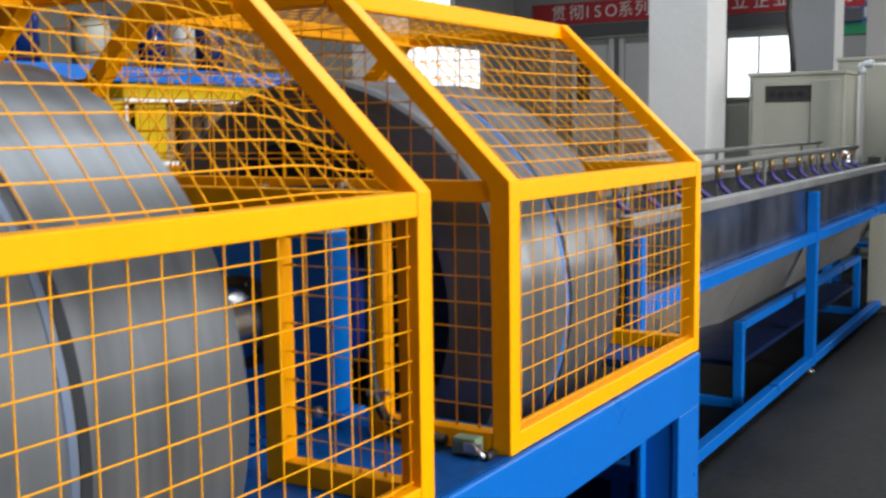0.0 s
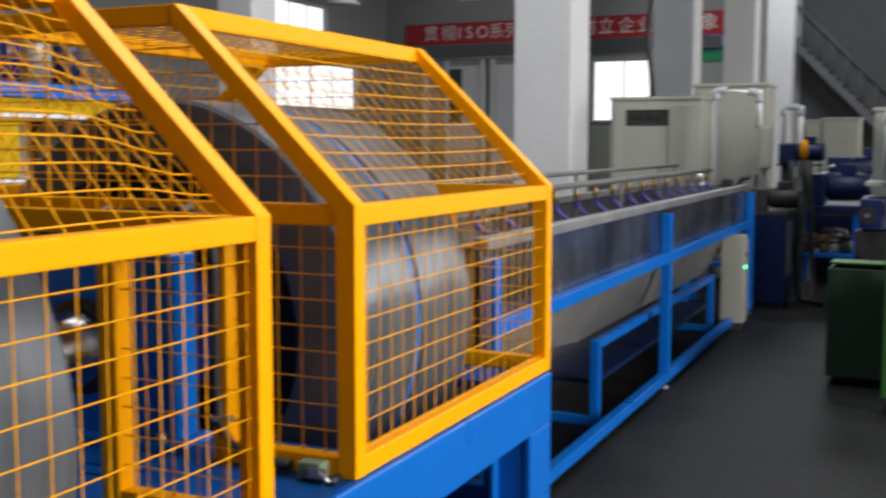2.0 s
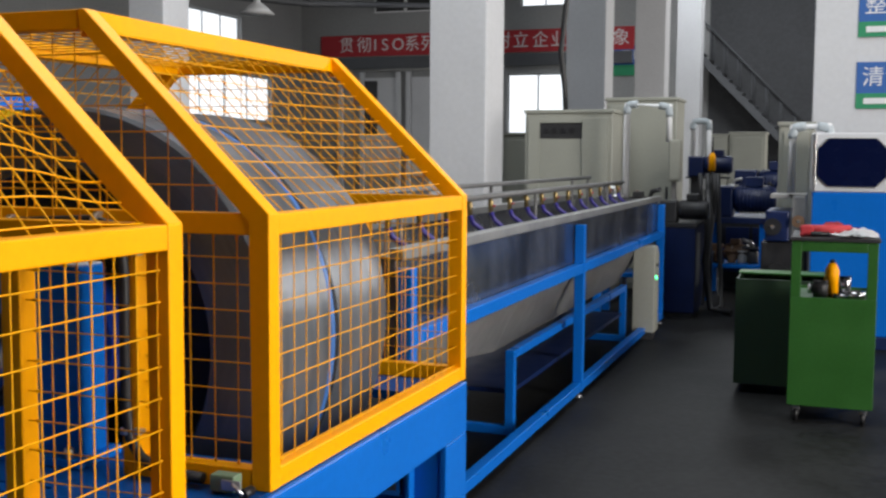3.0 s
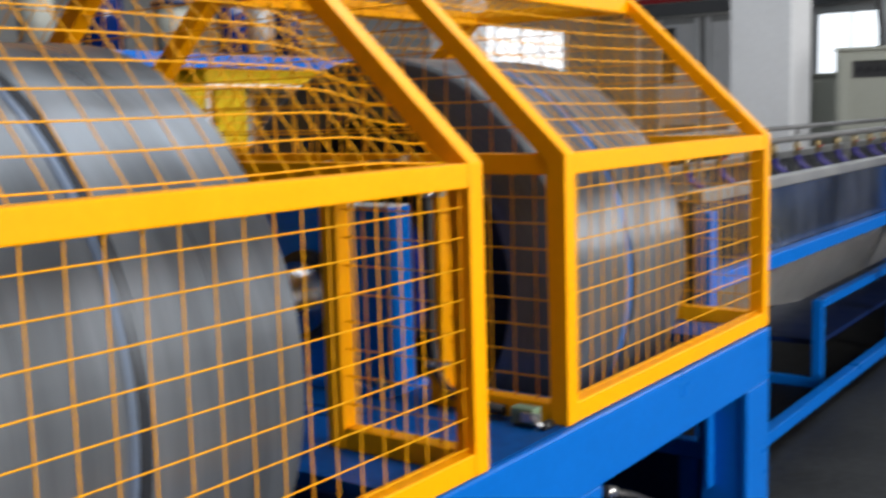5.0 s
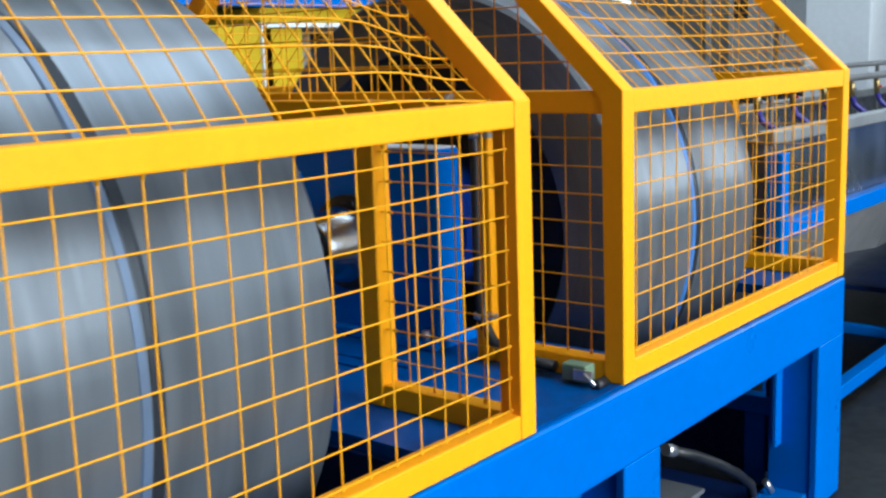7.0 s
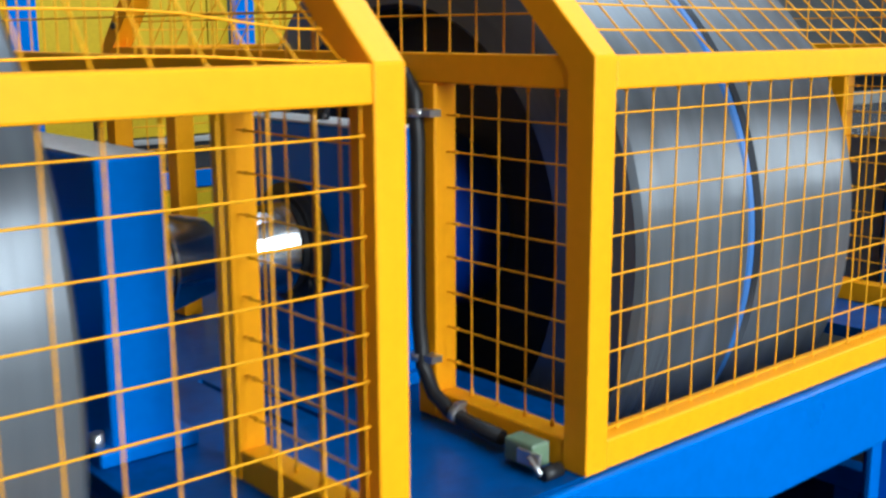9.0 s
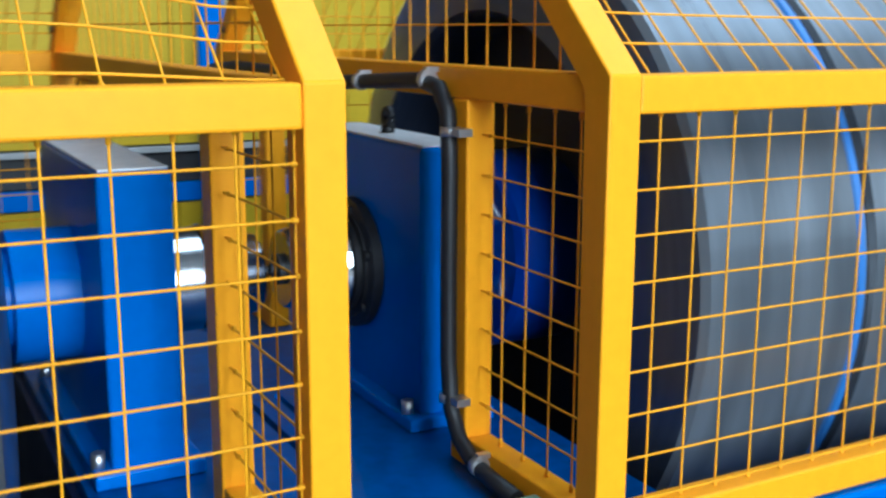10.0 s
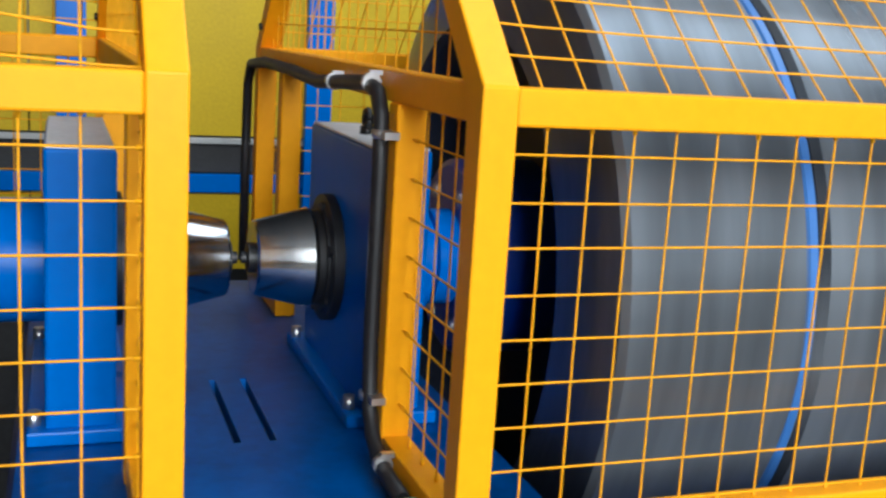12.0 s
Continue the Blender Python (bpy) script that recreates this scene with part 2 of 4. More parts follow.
def window(name, axis, at, a0, a1, z0, z1, n):
    """A steel window: frame, mullions and bright panes of frosted glass."""
    w = tagged(new(name), "bright factory window with slim metal frame", "window", kind="structure")
    def bar(nm, mat, u0, u1, w0, w1, d0, d1):
        dims = (u0, u1, at + d0, at + d1, w0, w1) if axis == "y" else (at + d0, at + d1, u0, u1, w0, w1)
        box_part(nm, mat, w, dims, 0)
    t = 0.05
    bar("window_frame", BARE, a0, a1, z0, z0 + t, 0.1, 0.18)
    bar("window_frame", BARE, a0, a1, z1 - t, z1, 0.1, 0.18)
    for i in range(n + 1):
        u = a0 + (a1 - a0 - t) * i / n
        bar("mullion", BARE, u, u + t, z0 + t, z1 - t, 0.1, 0.18)
        if i < n:
            bar("pane", PANE, u + t, a0 + (a1 - a0 - t) * (i + 1) / n, z0 + t, z1 - t, 0.13, 0.14)
    return w


for i, h in enumerate(END_HOLES):
    window("window_%d" % (i + 1), "y", Y1, *h, 3)
for i, h in enumerate(WEST_HOLES):
    window("window_%d" % (i + 4), "x", X0 - 0.3, *h, 5)
for h, watts in zip(SIDE_HOLES, SIDE_WATTS):
    window_light(pose(X1 + 0.02, (h[0] + h[1]) / 2, (h[2] + h[3]) / 2, 0, 90, 0), h[3] - h[2], h[1] - h[0], watts)
for h in SOUTH_HOLES:
    window_light(pose((h[0] + h[1]) / 2, Y0 - 0.02, (h[2] + h[3]) / 2, 90, 0, 0), h[1] - h[0], h[3] - h[2], SOUTH_WATTS, (1.0, 0.95, 0.88))

# ---- columns ----
for y in (8.0, 13.7, 19.4, 25.1):
    bm = bmesh.new()
    box(bm, -2.65, -2.06, y, y + 0.6, 0, ZC, 0.01)
    tagged(part("column", bm, WHITE), "white painted square concrete column", "column", "hall columns", "structure")
bm = bmesh.new()
box(bm, -6.2, -5.75, 8.0, 8.5, 0, ZC, 0.01)
tagged(part("column", bm, WHITE), "white painted square concrete column", "column", "hall columns", "structure")


# ---- the stranding machine ----
BAR = 0.05
XR, ZR, ZT, ZB = -0.5, 1.854, 1.37, 0.72
XK, XB = -1.19, -1.70
LONG = 1.405
AX, AZ = -0.83, 0.975
CELL_Y, CELL = 0.066, 0.063


def mesh_panel(parent, origin, u, v, lu, lv, dent=None, r=0.0017, first=None, nubs=True):
    """Welded wire mesh on a plane: wires along u and along v, one cell apart. dent(a, b) pushes it out of its plane; first: where the first wires across u and v lie."""
    bm = bmesh.new()
    o, u, v = Vector(origin), Vector(u).normalized(), Vector(v).normalized()
    n = u.cross(v)
    def at(a, b, lift):
        return o + u * a + v * b + n * ((dent(a, b) if dent else 0.0) + lift)
    def run(along, across, start, lift, swap, pitch):
        b = start
        while b < across - 0.004:
            bb = b + random.uniform(-0.0015, 0.0015)
            count = 18 if dent else 3
            slack = random.uniform(-0.0012, 0.0012)
            pts = []
            for j in range(count + 1):
                a = along * j / count
                w = bb + slack * math.sin(math.pi * j / count)
                pts.append(at(w, a, lift) if swap else at(a, w, lift))
            tube(bm, pts, r, 6, False)
            if nubs:
                for p, q in ((pts[0], pts[1]), (pts[-1], pts[-2])):
                    d = (q - p).normalized()
                    tube(bm, [p + d * 0.02, p + d * random.uniform(0.028, 0.034)], r * 2.0, 6)
            b += pitch
    first = first or (CELL * 0.6, CELL * 0.6)
    run(lu, lv, first[1], r, False, CELL)
    run(lv, lu, first[0], -r, True, CELL_Y)
    return part("wire_mesh", bm, WIRE, parent, "yellow welded wire mesh")


def tri_mesh(parent, y, r=0.0017):
    """The mesh of the upper end bay, between the mid rail and the two slopes."""
    bm = bmesh.new()
    def top(x):
        if x > XR:
            return ZT + (x / XR) * (ZR - ZT) - BAR
        if x < XK:
            return ZT + ((XB - x) / (XB - XK)) * (ZR - ZT) - BAR
        return ZR - BAR
    x = -0.0895
    while x > XB + 0.05:
        if top(x) > ZT + 0.01:
            tube(bm, [(x, y, ZT - 0.01), (x, y, top(x))], r, 6, False)
        x -= CELL_Y
    z = ZT + CELL
    while z < ZR - BAR:
        f = (z - ZT + BAR) / (ZR - ZT)
        if f < 1:
            tube(bm, [(XR * f, y + 2 * r, z), (XB + (XK - XB) * f, y + 2 * r, z)], r, 6, False)
        z += CELL
    return part("wire_mesh", bm, WIRE, parent, "yellow welded wire mesh")


def end_frame(cage, y0, y1, mesh_y):
    s = math.hypot(XR, ZR - ZT)
    nx, nz = -(ZR - ZT) / s * BAR, XR / s * BAR
    bm = bmesh.new()
    prism(bm, [(0, ZB), (0, ZT), (XR, ZR), (XR - 0.02, ZR - 0.002), (XR - 0.01, ZR - BAR - 0.02), (XR + nx * 0.2, ZR + nz * 1.25), (-BAR, ZT - 0.018), (-BAR, ZB)], "y", y0, y1, 0.003)
    part("front_hoop", bm, YELLOW, cage)
    box_part("top_bar", YELLOW, cage, (XK, XR - 0.02, y0 + 0.001, y1 - 0.001, ZR - BAR, ZR - 0.002), 0.003)
    r0, r1 = y0, y1
    bm = bmesh.new()
    prism(bm, [(XB, ZB), (XB, ZT), (XK, ZR), (XK + 0.03, ZR - BAR), (XB + BAR, ZT - 0.018), (XB + BAR, ZB)], "y", r0, r1, 0.003)
    part("rear_hoop", bm, YELLOW, cage)
    box_part("mid_rail", YELLOW, cage, (XB + BAR, -BAR, y0 + 0.002, y1 - 0.002, ZT - BAR, ZT), 0.003)
    for k in range(4):
        f = 0.12 + 0.16 * k
        x, z = XB + 0.03 + (XK - XB) * f, ZT + (ZR - ZT) * f - 0.005
        tube_part("bolt", BLACK, cage, [(x, y0 - 0.008, z), (x, y0 + 0.002, z)], 0.009, 8, "dark hinge bolt")
    box_part("inner_post", YELLOW, cage, (-0.41, -0.36, y0, y1, ZB, ZT - BAR), 0.004)
    box_part("inner_post", YELLOW, cage, (XB + 0.34, XB + 0.39, r0, r1, ZB, ZT - BAR), 0.004)
    box_part("sill_bar", YELLOW, cage, (-0.36, -BAR, y0 + 0.002, y1 - 0.002, ZB, ZB + BAR), 0.003)
    box_part("sill_bar", YELLOW, cage, (XB + BAR, XB + 0.34, r0 + 0.002, r1 - 0.002, ZB, ZB + BAR), 0.003)
    mesh_panel(cage, (-0.36, mesh_y, ZB + 0.03), (1, 0, 0), (0, 0, 1), 0.33, ZT - ZB - 0.06, first=(0.06, 0.075))
    tri_mesh(cage, mesh_y)


def guard_cage(x, y, dented, label):
    """A hood of square tube and welded mesh over one rotor; its front face lies at x = 0 and it starts at y."""
    cage = thing("guard_cage", label, "machine guard", "rotor guards", pose(x, y, 0))
    L = LONG
    end_frame(cage, 0, BAR, BAR * 0.6)
    end_frame(cage, L - BAR, L, L - BAR * 0.6)
    for z0, z1 in ((ZT - BAR, ZT), (ZB, ZB + BAR)):
        box_part("front_rail", YELLOW, cage, (-BAR, -0.001, BAR, L - BAR, z0, z1), 0.004)
        box_part("rear_rail", YELLOW, cage, (XB, XB + BAR, BAR, L - BAR, z0, z1), 0.004)
    for x in (XR - BAR, XK):
        box_part("ridge_rail", YELLOW, cage, (x, x + BAR, BAR, L - BAR, ZR - BAR, ZR - 0.001), 0.004)
    m = BAR * 0.5
    start = (0.099 if dented else 0.103) - m
    for x in (-m, XB + m):
        mesh_panel(cage, (x, m, ZB + m), (0, 1, 0), (0, 0, 1), L - 2 * m, ZT - ZB - 2 * m, first=(start, 0.778 - ZB - m))
    slope = Vector((XR, 0, ZR - ZT))
    def dent(a, b):
        arch = math.sin(min(1.0, max(0.0, b / slope.length)) * math.pi) ** 0.8
        if not dented:
            return -0.018 * arch * math.sin(math.pi * min(1.0, a / (L - 2 * m))) ** 0.5
        t = min(1.0, max(0.0, (a - (L - 0.34)) / 0.26))
        return (0.026 - 0.05 * t * t * (3 - 2 * t)) * arch + 0.003 * math.sin(a * 7 + b * 9)
    mesh_panel(cage, (-m, m, ZT - m), (0, 1, 0), slope, L - 2 * m, slope.length, dent, first=(start, 0.042 if dented else 0.028))
    mesh_panel(cage, (XK, m, ZR - m), (0, 1, 0), (XB - XK, 0, ZT - ZR), L - 2 * m, slope.length)
    mesh_panel(cage, (XR - m, m, ZR - m), (0, 1, 0), (-1, 0, 0), L - 2 * m, XR - XK)
    for yy in (0.12, L - 0.12):
        tube_part("rubber_foot", BLACK, cage, [(-0.08, yy, ZB - 0.004), (-0.08, yy, ZB + 0.004)], 0.02)
    return cage


YA = -1.765
cage_near = guard_cage(0.01, YA, True, "yellow steel guard cage with dented wire mesh hood")
cage_far = guard_cage(0.0, 0.0, False, "yellow steel guard cage with wire mesh hood and cable hose")


def rotor(y, reach, band, label):
    """A steel-clad drum on a blue hub, turned round its axis; its middle lies at y."""
    ob = thing("rotor_drum", label, "rotor", "stranding rotors", pose(AX, y, AZ))
    H, R = 0.381, 0.665
    bm = bmesh.new()
    def wave(a, y):
        return 0.0022 * (math.sin(5 * a + 11 * y) * math.sin(9 * y + 1) + 0.6 * math.sin(9 * a - 17 * y + 2) + 0.3 * math.sin(14 * a + 31 * y))
    steps = [-H + 0.012 + (H - 0.032) * k / 8 for k in range(9)]
    turned(bm, [(R - 0.012, -H), *((R, y) for y in steps), *((R, -y) for y in steps[::-1]), (R - 0.012, H)], 96, dent=wave)
    part("drum_shell", bm, DRUM, ob, "dull galvanised steel drum shell")
    bm = bmesh.new()
    turned(bm, [(R - 0.003, -0.043), (R + 0.003, -0.037), (R + 0.003, -0.022), (R - 0.006, -0.0185)], 96)
    part("drum_band", bm, band, ob, "worn blue rim band")
    # Flat dark strip added in place of the drum's groove.
    bm = bmesh.new()
    turned(bm, [(R - 0.008, -0.0185), (R + 0.0022, -0.0175), (R + 0.0018, -0.006), (R + 0.0022, 0.005), (R - 0.008, 0.006)], 96)
    part("drum_seam", bm, SEAM, ob, "dark seam round the drum")
    for s in (-1, 1):
        end = H + reach[s]
        bm = bmesh.new()
        turned(bm, [(R - 0.012, s * H), (R - 0.03, s * (H + 0.008)), (0.57, s * (H + 0.022)), (0.49, s * (H + 0.034))], 96)
        part("rim_cone", bm, DISC_RIM, ob, "scuffed grey steel rim cone")
        bm = bmesh.new()
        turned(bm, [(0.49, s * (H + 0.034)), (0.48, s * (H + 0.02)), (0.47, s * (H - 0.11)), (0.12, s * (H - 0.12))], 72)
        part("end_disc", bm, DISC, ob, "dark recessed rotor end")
        bm = bmesh.new()
        turned(bm, [(0.205, s * (H - 0.119)), (0.205, s * (H + 0.045)), (0.19, s * (H + 0.055)), (0.1, s * (H + 0.057))], 48)
        part("hub", bm, HUB, ob, "dark blue hub")
        bm = bmesh.new()
        turned(bm, [(0.1, s * (H + 0.05)), (0.1, s * (end - 0.122)), (0.085, s * (end - 0.12)), (0.085, s * (end - 0.105))], 48)
        part("shaft", bm, BLUE, ob, "glossy blue shaft")
        bm = bmesh.new()
        turned(bm, [(0.085, s * (end - 0.106)), (0.115, s * (end - 0.104)), (0.115, s * (end - 0.006)), (0.085, s * end)], 48)
        part("shaft_collar", bm, BLUE, ob, "glossy blue shaft collar")
        for k in range(6):
            a = k * math.pi / 3
            c = (0.15 * math.cos(a), s * (H + 0.05), 0.15 * math.sin(a))
            tube_part("bolt", BARE, ob, [c, (c[0], s * (H + 0.068), c[2])], 0.012, 6)
    return ob


YN, YF = -1.097, 0.705
drum_near = rotor(YN, {-1: 0.2, 1: 0.188}, DRUM_BAND, "grey steel drum spinning inside the dented cage")
drum_far = rotor(YF, {-1: 0.226, 1: 0.318}, BLUE_BAND, "grey steel drum spinning inside the hose-fitted cage")


def bearing_block(x0, x1, y0, y1, top, side, label, eye=True):
    """An upright bearing plate with foot, seal ring and lifting eye."""
    ob = thing("bearing_block", label, "bearing block", "bearing blocks")
    bm = bmesh.new()
    box(bm, x0, x1, y0, y1, ZB + 0.02, top, 0.006)
    part("plate", bm, BLUE, ob)
    box_part("glare_top", GLARE_TOP, ob, (x0 + 0.005, x1 - 0.005, y0 + 0.004, y1 - 0.004, top + 0.0002, top + 0.0045), 0.001, "pale steel top edge, window glare in its colour")
    box_part("foot", BLUE, ob, (x0 - 0.04, x1 + 0.02, y0 - 0.03, y1 + 0.03, ZB, ZB + 0.025), 0.004)
    for yy, s in ((y0, -1), (y1, 1)):
        bm = bmesh.new()
        q = 0.115 if s == side else 0.128
        turned(bm, [(q, 0), (q, s * 0.02), (q - 0.02, s * 0.025), (q - 0.02, s * 0.03), (0.05, s * 0.03)], 48)
        o = part("bearing_cover", bm, BLUE if s == side else BLACK, ob, "bearing cover ring")
        o.location = (AX, yy, AZ)
        for k in range(6):
            a = k * math.pi / 3 + 0.3
            tube_part("bolt", BLACK, ob, [(AX + (q - 0.02) * math.cos(a), yy, AZ + (q - 0.02) * math.sin(a)), (AX + (q - 0.02) * math.cos(a), yy + s * 0.03, AZ + (q - 0.02) * math.sin(a))], 0.011, 6)
    yc, xc = (y0 + y1) / 2, (x0 + x1) / 2
    if eye:
        tube_part("eyebolt_stem", BLACK, ob, [(xc, yc, top), (xc, yc, top + 0.02)], 0.014, 8)
        ring = [(xc + 0.016 * math.cos(t * math.pi / 8), yc, top + 0.034 + 0.016 * math.sin(t * math.pi / 8)) for t in range(17)]
        tube_part("eyebolt_ring", BLACK, ob, ring, 0.0075, 8)
    for x in (x0 + 0.005, x1 - 0.02):
        tube_part("bolt", BARE, ob, [(x, y0 - 0.018, ZB + 0.02), (x, y0 - 0.018, ZB + 0.05)], 0.012, 6)
    return ob


bearing_block(-1.1, -0.553, -0.526, -0.412, 1.214, -1, "blue bearing block at the dented cage's rotor", False)
bearing_block(-1.05, -0.55, 0.017, 0.128, 1.225, 1, "blue bearing block with lifting eye, before the far rotor")
bearing_block(-1.05, -0.552, 1.41, 1.50, 1.22, 1, "blue bearing block at the far rotor's outlet")


def capstan_cone(y, s, label):
    """A turned steel cone on the shaft between the two bearing blocks."""
    ob = thing("shaft_cone", label, "shaft cone", "shaft cones", pose(AX, y, AZ))
    bm = bmesh.new()
    turned(bm, [(0.06, 0), (0.099, 0), (0.101, -s * 0.005), (0.075, -s * 0.108), (0.071, -s * 0.112), (0.03, -s * 0.112)], 64)
    part("cone", bm, CHROME, ob, "polished turned steel cone")
    bm = bmesh.new()
    turned(bm, [(0.08, 0), (0.096, s * 0.004), (0.096, s * (0.05 if s > 0 else 0.085)), (0.08, s * (0.051 if s > 0 else 0.086))], 48)
    part("seal_ring", bm, BLACK if s > 0 else CHROME, ob, "shaft seal ring")
    bm = bmesh.new()
    turned(bm, [(0.03, -s * 0.11), (0.03, -s * 0.122), (0.012, -s * 0.125), (0.012, -s * 0.134)], 24)
    part("nozzle", bm, BLACK, ob)
    return ob


cone_near = capstan_cone(-0.306, -1, "polished steel cone on the near bearing block")
cone_far = capstan_cone(-0.03, 1, "polished steel cone on the far bearing block")


def machine_base():
    base = thing("machine_stand", "glossy blue welded steel machine stand on the floor", "machine stand")
    ya, yb, xf, xb = -3.4, 1.385, 0.012, -1.72
    bm = bmesh.new()
    box(bm, xf - 0.02, xf, ya, yb, 0.535, 0.717, 0.006)
    part("front_beam", bm, BLUE, base)
    for y0, y1 in ((-3.4, -3.2), (-1.75, -1.57), (-0.02, 0.15), (1.175, 1.385)):
        box_part("front_leg", BLUE, base, (xf - 0.025, xf - 0.001, y0, y1, 0.0, 0.536), 0.004)
        box_part("leg_web", BLUE, base, (xf - 0.16, xf - 0.024, y0 + 0.004, y0 + 0.022, 0.0, 0.60), 0.003)
        box_part("leg_web", BLUE, base, (xf - 0.16, xf - 0.024, y1 - 0.022, y1 - 0.004, 0.0, 0.60), 0.003)
        box_part("inner_flange", BLUE, base, (xf - 0.13, xf - 0.115, y0 - 0.045, y0 + 0.003, 0.2, 0.60), 0.003)
        box_part("rear_leg", BLUE, base, (xb, xb + 0.12, y0, y1, 0.0, 0.60), 0.004)
    box_part("rear_beam", BLUE, base, (xb, xb + 0.02, ya, yb, 0.535, 0.717), 0.004)
    for y0, y1 in ((-3.2, -1.75), (-1.57, -0.02), (0.15, 1.175)):
        box_part("lower_rail", BLUE, base, (xf - 0.16, xf - 0.03, y0, y1, 0.0, 0.05), 0.004)
        box_part("rear_rail", BLUE, base, (xb, xb + 0.1, y0, y1, 0.0, 0.05), 0.004)
        # Added sheet that darkens the open back; no panel is known there.
        box_part("rear_dark_sheet", NAVY, base, (xb + 0.004, xb + 0.014, y0, y1, 0.05, 0.536), 0, "dark sheet added to keep the stand's open back dark")
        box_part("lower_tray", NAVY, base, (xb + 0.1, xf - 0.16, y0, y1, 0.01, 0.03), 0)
    # deck with its two drain slots, and open pits under the drums
    z0, z1 = 0.69, ZB - 0.001
    a, b = xb + 0.02, xf - 0.02
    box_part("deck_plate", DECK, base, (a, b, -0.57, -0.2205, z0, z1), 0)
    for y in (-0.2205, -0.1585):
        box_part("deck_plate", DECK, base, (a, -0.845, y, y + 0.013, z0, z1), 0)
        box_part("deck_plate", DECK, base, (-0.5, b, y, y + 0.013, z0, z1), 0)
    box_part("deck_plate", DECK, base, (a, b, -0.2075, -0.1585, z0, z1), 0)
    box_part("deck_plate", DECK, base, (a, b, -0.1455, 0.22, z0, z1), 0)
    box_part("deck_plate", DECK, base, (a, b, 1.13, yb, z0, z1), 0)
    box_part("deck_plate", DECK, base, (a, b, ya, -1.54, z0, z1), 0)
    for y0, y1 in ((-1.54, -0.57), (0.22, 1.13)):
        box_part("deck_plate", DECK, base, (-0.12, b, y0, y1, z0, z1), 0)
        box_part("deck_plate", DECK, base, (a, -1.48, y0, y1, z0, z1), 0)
    # Added pit walls: their dark colour stands for shade under the drums.
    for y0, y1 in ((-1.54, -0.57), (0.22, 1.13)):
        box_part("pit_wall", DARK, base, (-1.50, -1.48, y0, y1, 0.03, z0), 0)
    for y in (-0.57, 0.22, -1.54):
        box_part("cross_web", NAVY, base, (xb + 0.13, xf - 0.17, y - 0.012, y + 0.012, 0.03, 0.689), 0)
    box_part("end_rail", BLUE, base, (xb + 0.13, xf - 0.17, 1.27, 1.33, 0.25, 0.31), 0.004)
    # This navy sheet is added to keep the inner bay dark.
    box_part("end_dark_sheet", NAVY, base, (xb + 0.13, -0.27, 1.28, 1.30, 0.03, 0.25), 0, "dark sheet keeping the stand's end dark inside")
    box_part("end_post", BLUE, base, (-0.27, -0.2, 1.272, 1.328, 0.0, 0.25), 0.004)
    box_part("end_dark_sheet", NAVY, base, (-0.2, xf - 0.17, 1.28, 1.30, 0.05, 0.689), 0, "dark sheet keeping the stand's end dark inside")
    return base


machine_base()


def cable_hose():
    ob = thing("cable_hose", "black flexible cable hose clipped along the cage frame", "cable hose")
    y = -0.018
    pts = [(-0.17, y, 0.742), (-0.25, y, 0.745), (-0.30, y, 0.752), (-0.345, y, 0.775), (-0.375, y, 0.82), (-0.385, y, 0.90),
           (-0.386, y, 1.05), (-0.384, y, 1.22), (-0.39, y, 1.30), (-0.42, y, 1.335), (-0.48, y, 1.345), (-0.62, y, 1.338),
           (-0.85, y, 1.325), (-1.10, y, 1.335), (-1.45, y, 1.338), (-1.65, y, 1.325), (-1.70, y, 1.27), (-1.71, y, 1.1), (-1.71, y, 0.78)]
    tube_part("hose", BLACK, ob, pts, 0.0135, 10)
    for x, z, up in ((-0.383, 1.27, 0), (-0.383, 0.836, 0), (-0.283, 0.753, 1), (-0.46, 1.347, 1), (-0.72, 1.333, 1)):
        bm = bmesh.new()
        if up:
            tube(bm, [(x - 0.007, y, z), (x + 0.007, y, z)], 0.0165, 10)
            box(bm, x - 0.006, x + 0.006, y - 0.004, y + 0.018, z + 0.012, z + 0.02)
        else:
            tube(bm, [(x, y, z - 0.007), (x, y, z + 0.007)], 0.0165, 10)
            box(bm, x + 0.012, x + 0.04, y - 0.006, y + 0.018, z - 0.006, z + 0.006)
        part("clip", bm, BARE, ob, "bright metal clip")
    return ob


cable_hose()


def limit_switch():
    ob = thing("limit_switch", "small green limit switch at the cage's foot", "switch", "", pose(-0.10, -0.028, ZB))
    box_part("switch_body", GREEN_SWITCH, ob, (-0.035, 0.03, -0.02, 0.02, 0.004, 0.044), 0.004)
    box_part("switch_plate", BARE, ob, (0.0, 0.05, -0.026, -0.0202, 0.012, 0.036), 0.001)
    tube_part("roller", BLACK, ob, [(0.06, -0.03, 0.008), (0.06, 0.01, 0.008)], 0.012, 12)
    tube_part("arm", BARE, ob, [(0.03, -0.03, 0.03), (0.06, -0.03, 0.008)], 0.005, 6)
    return ob


GREEN_SWITCH = material("pale_green_enamel", (0.16, 0.24, 0.15), 0.4, vary=0.1, scale=20)
limit_switch()


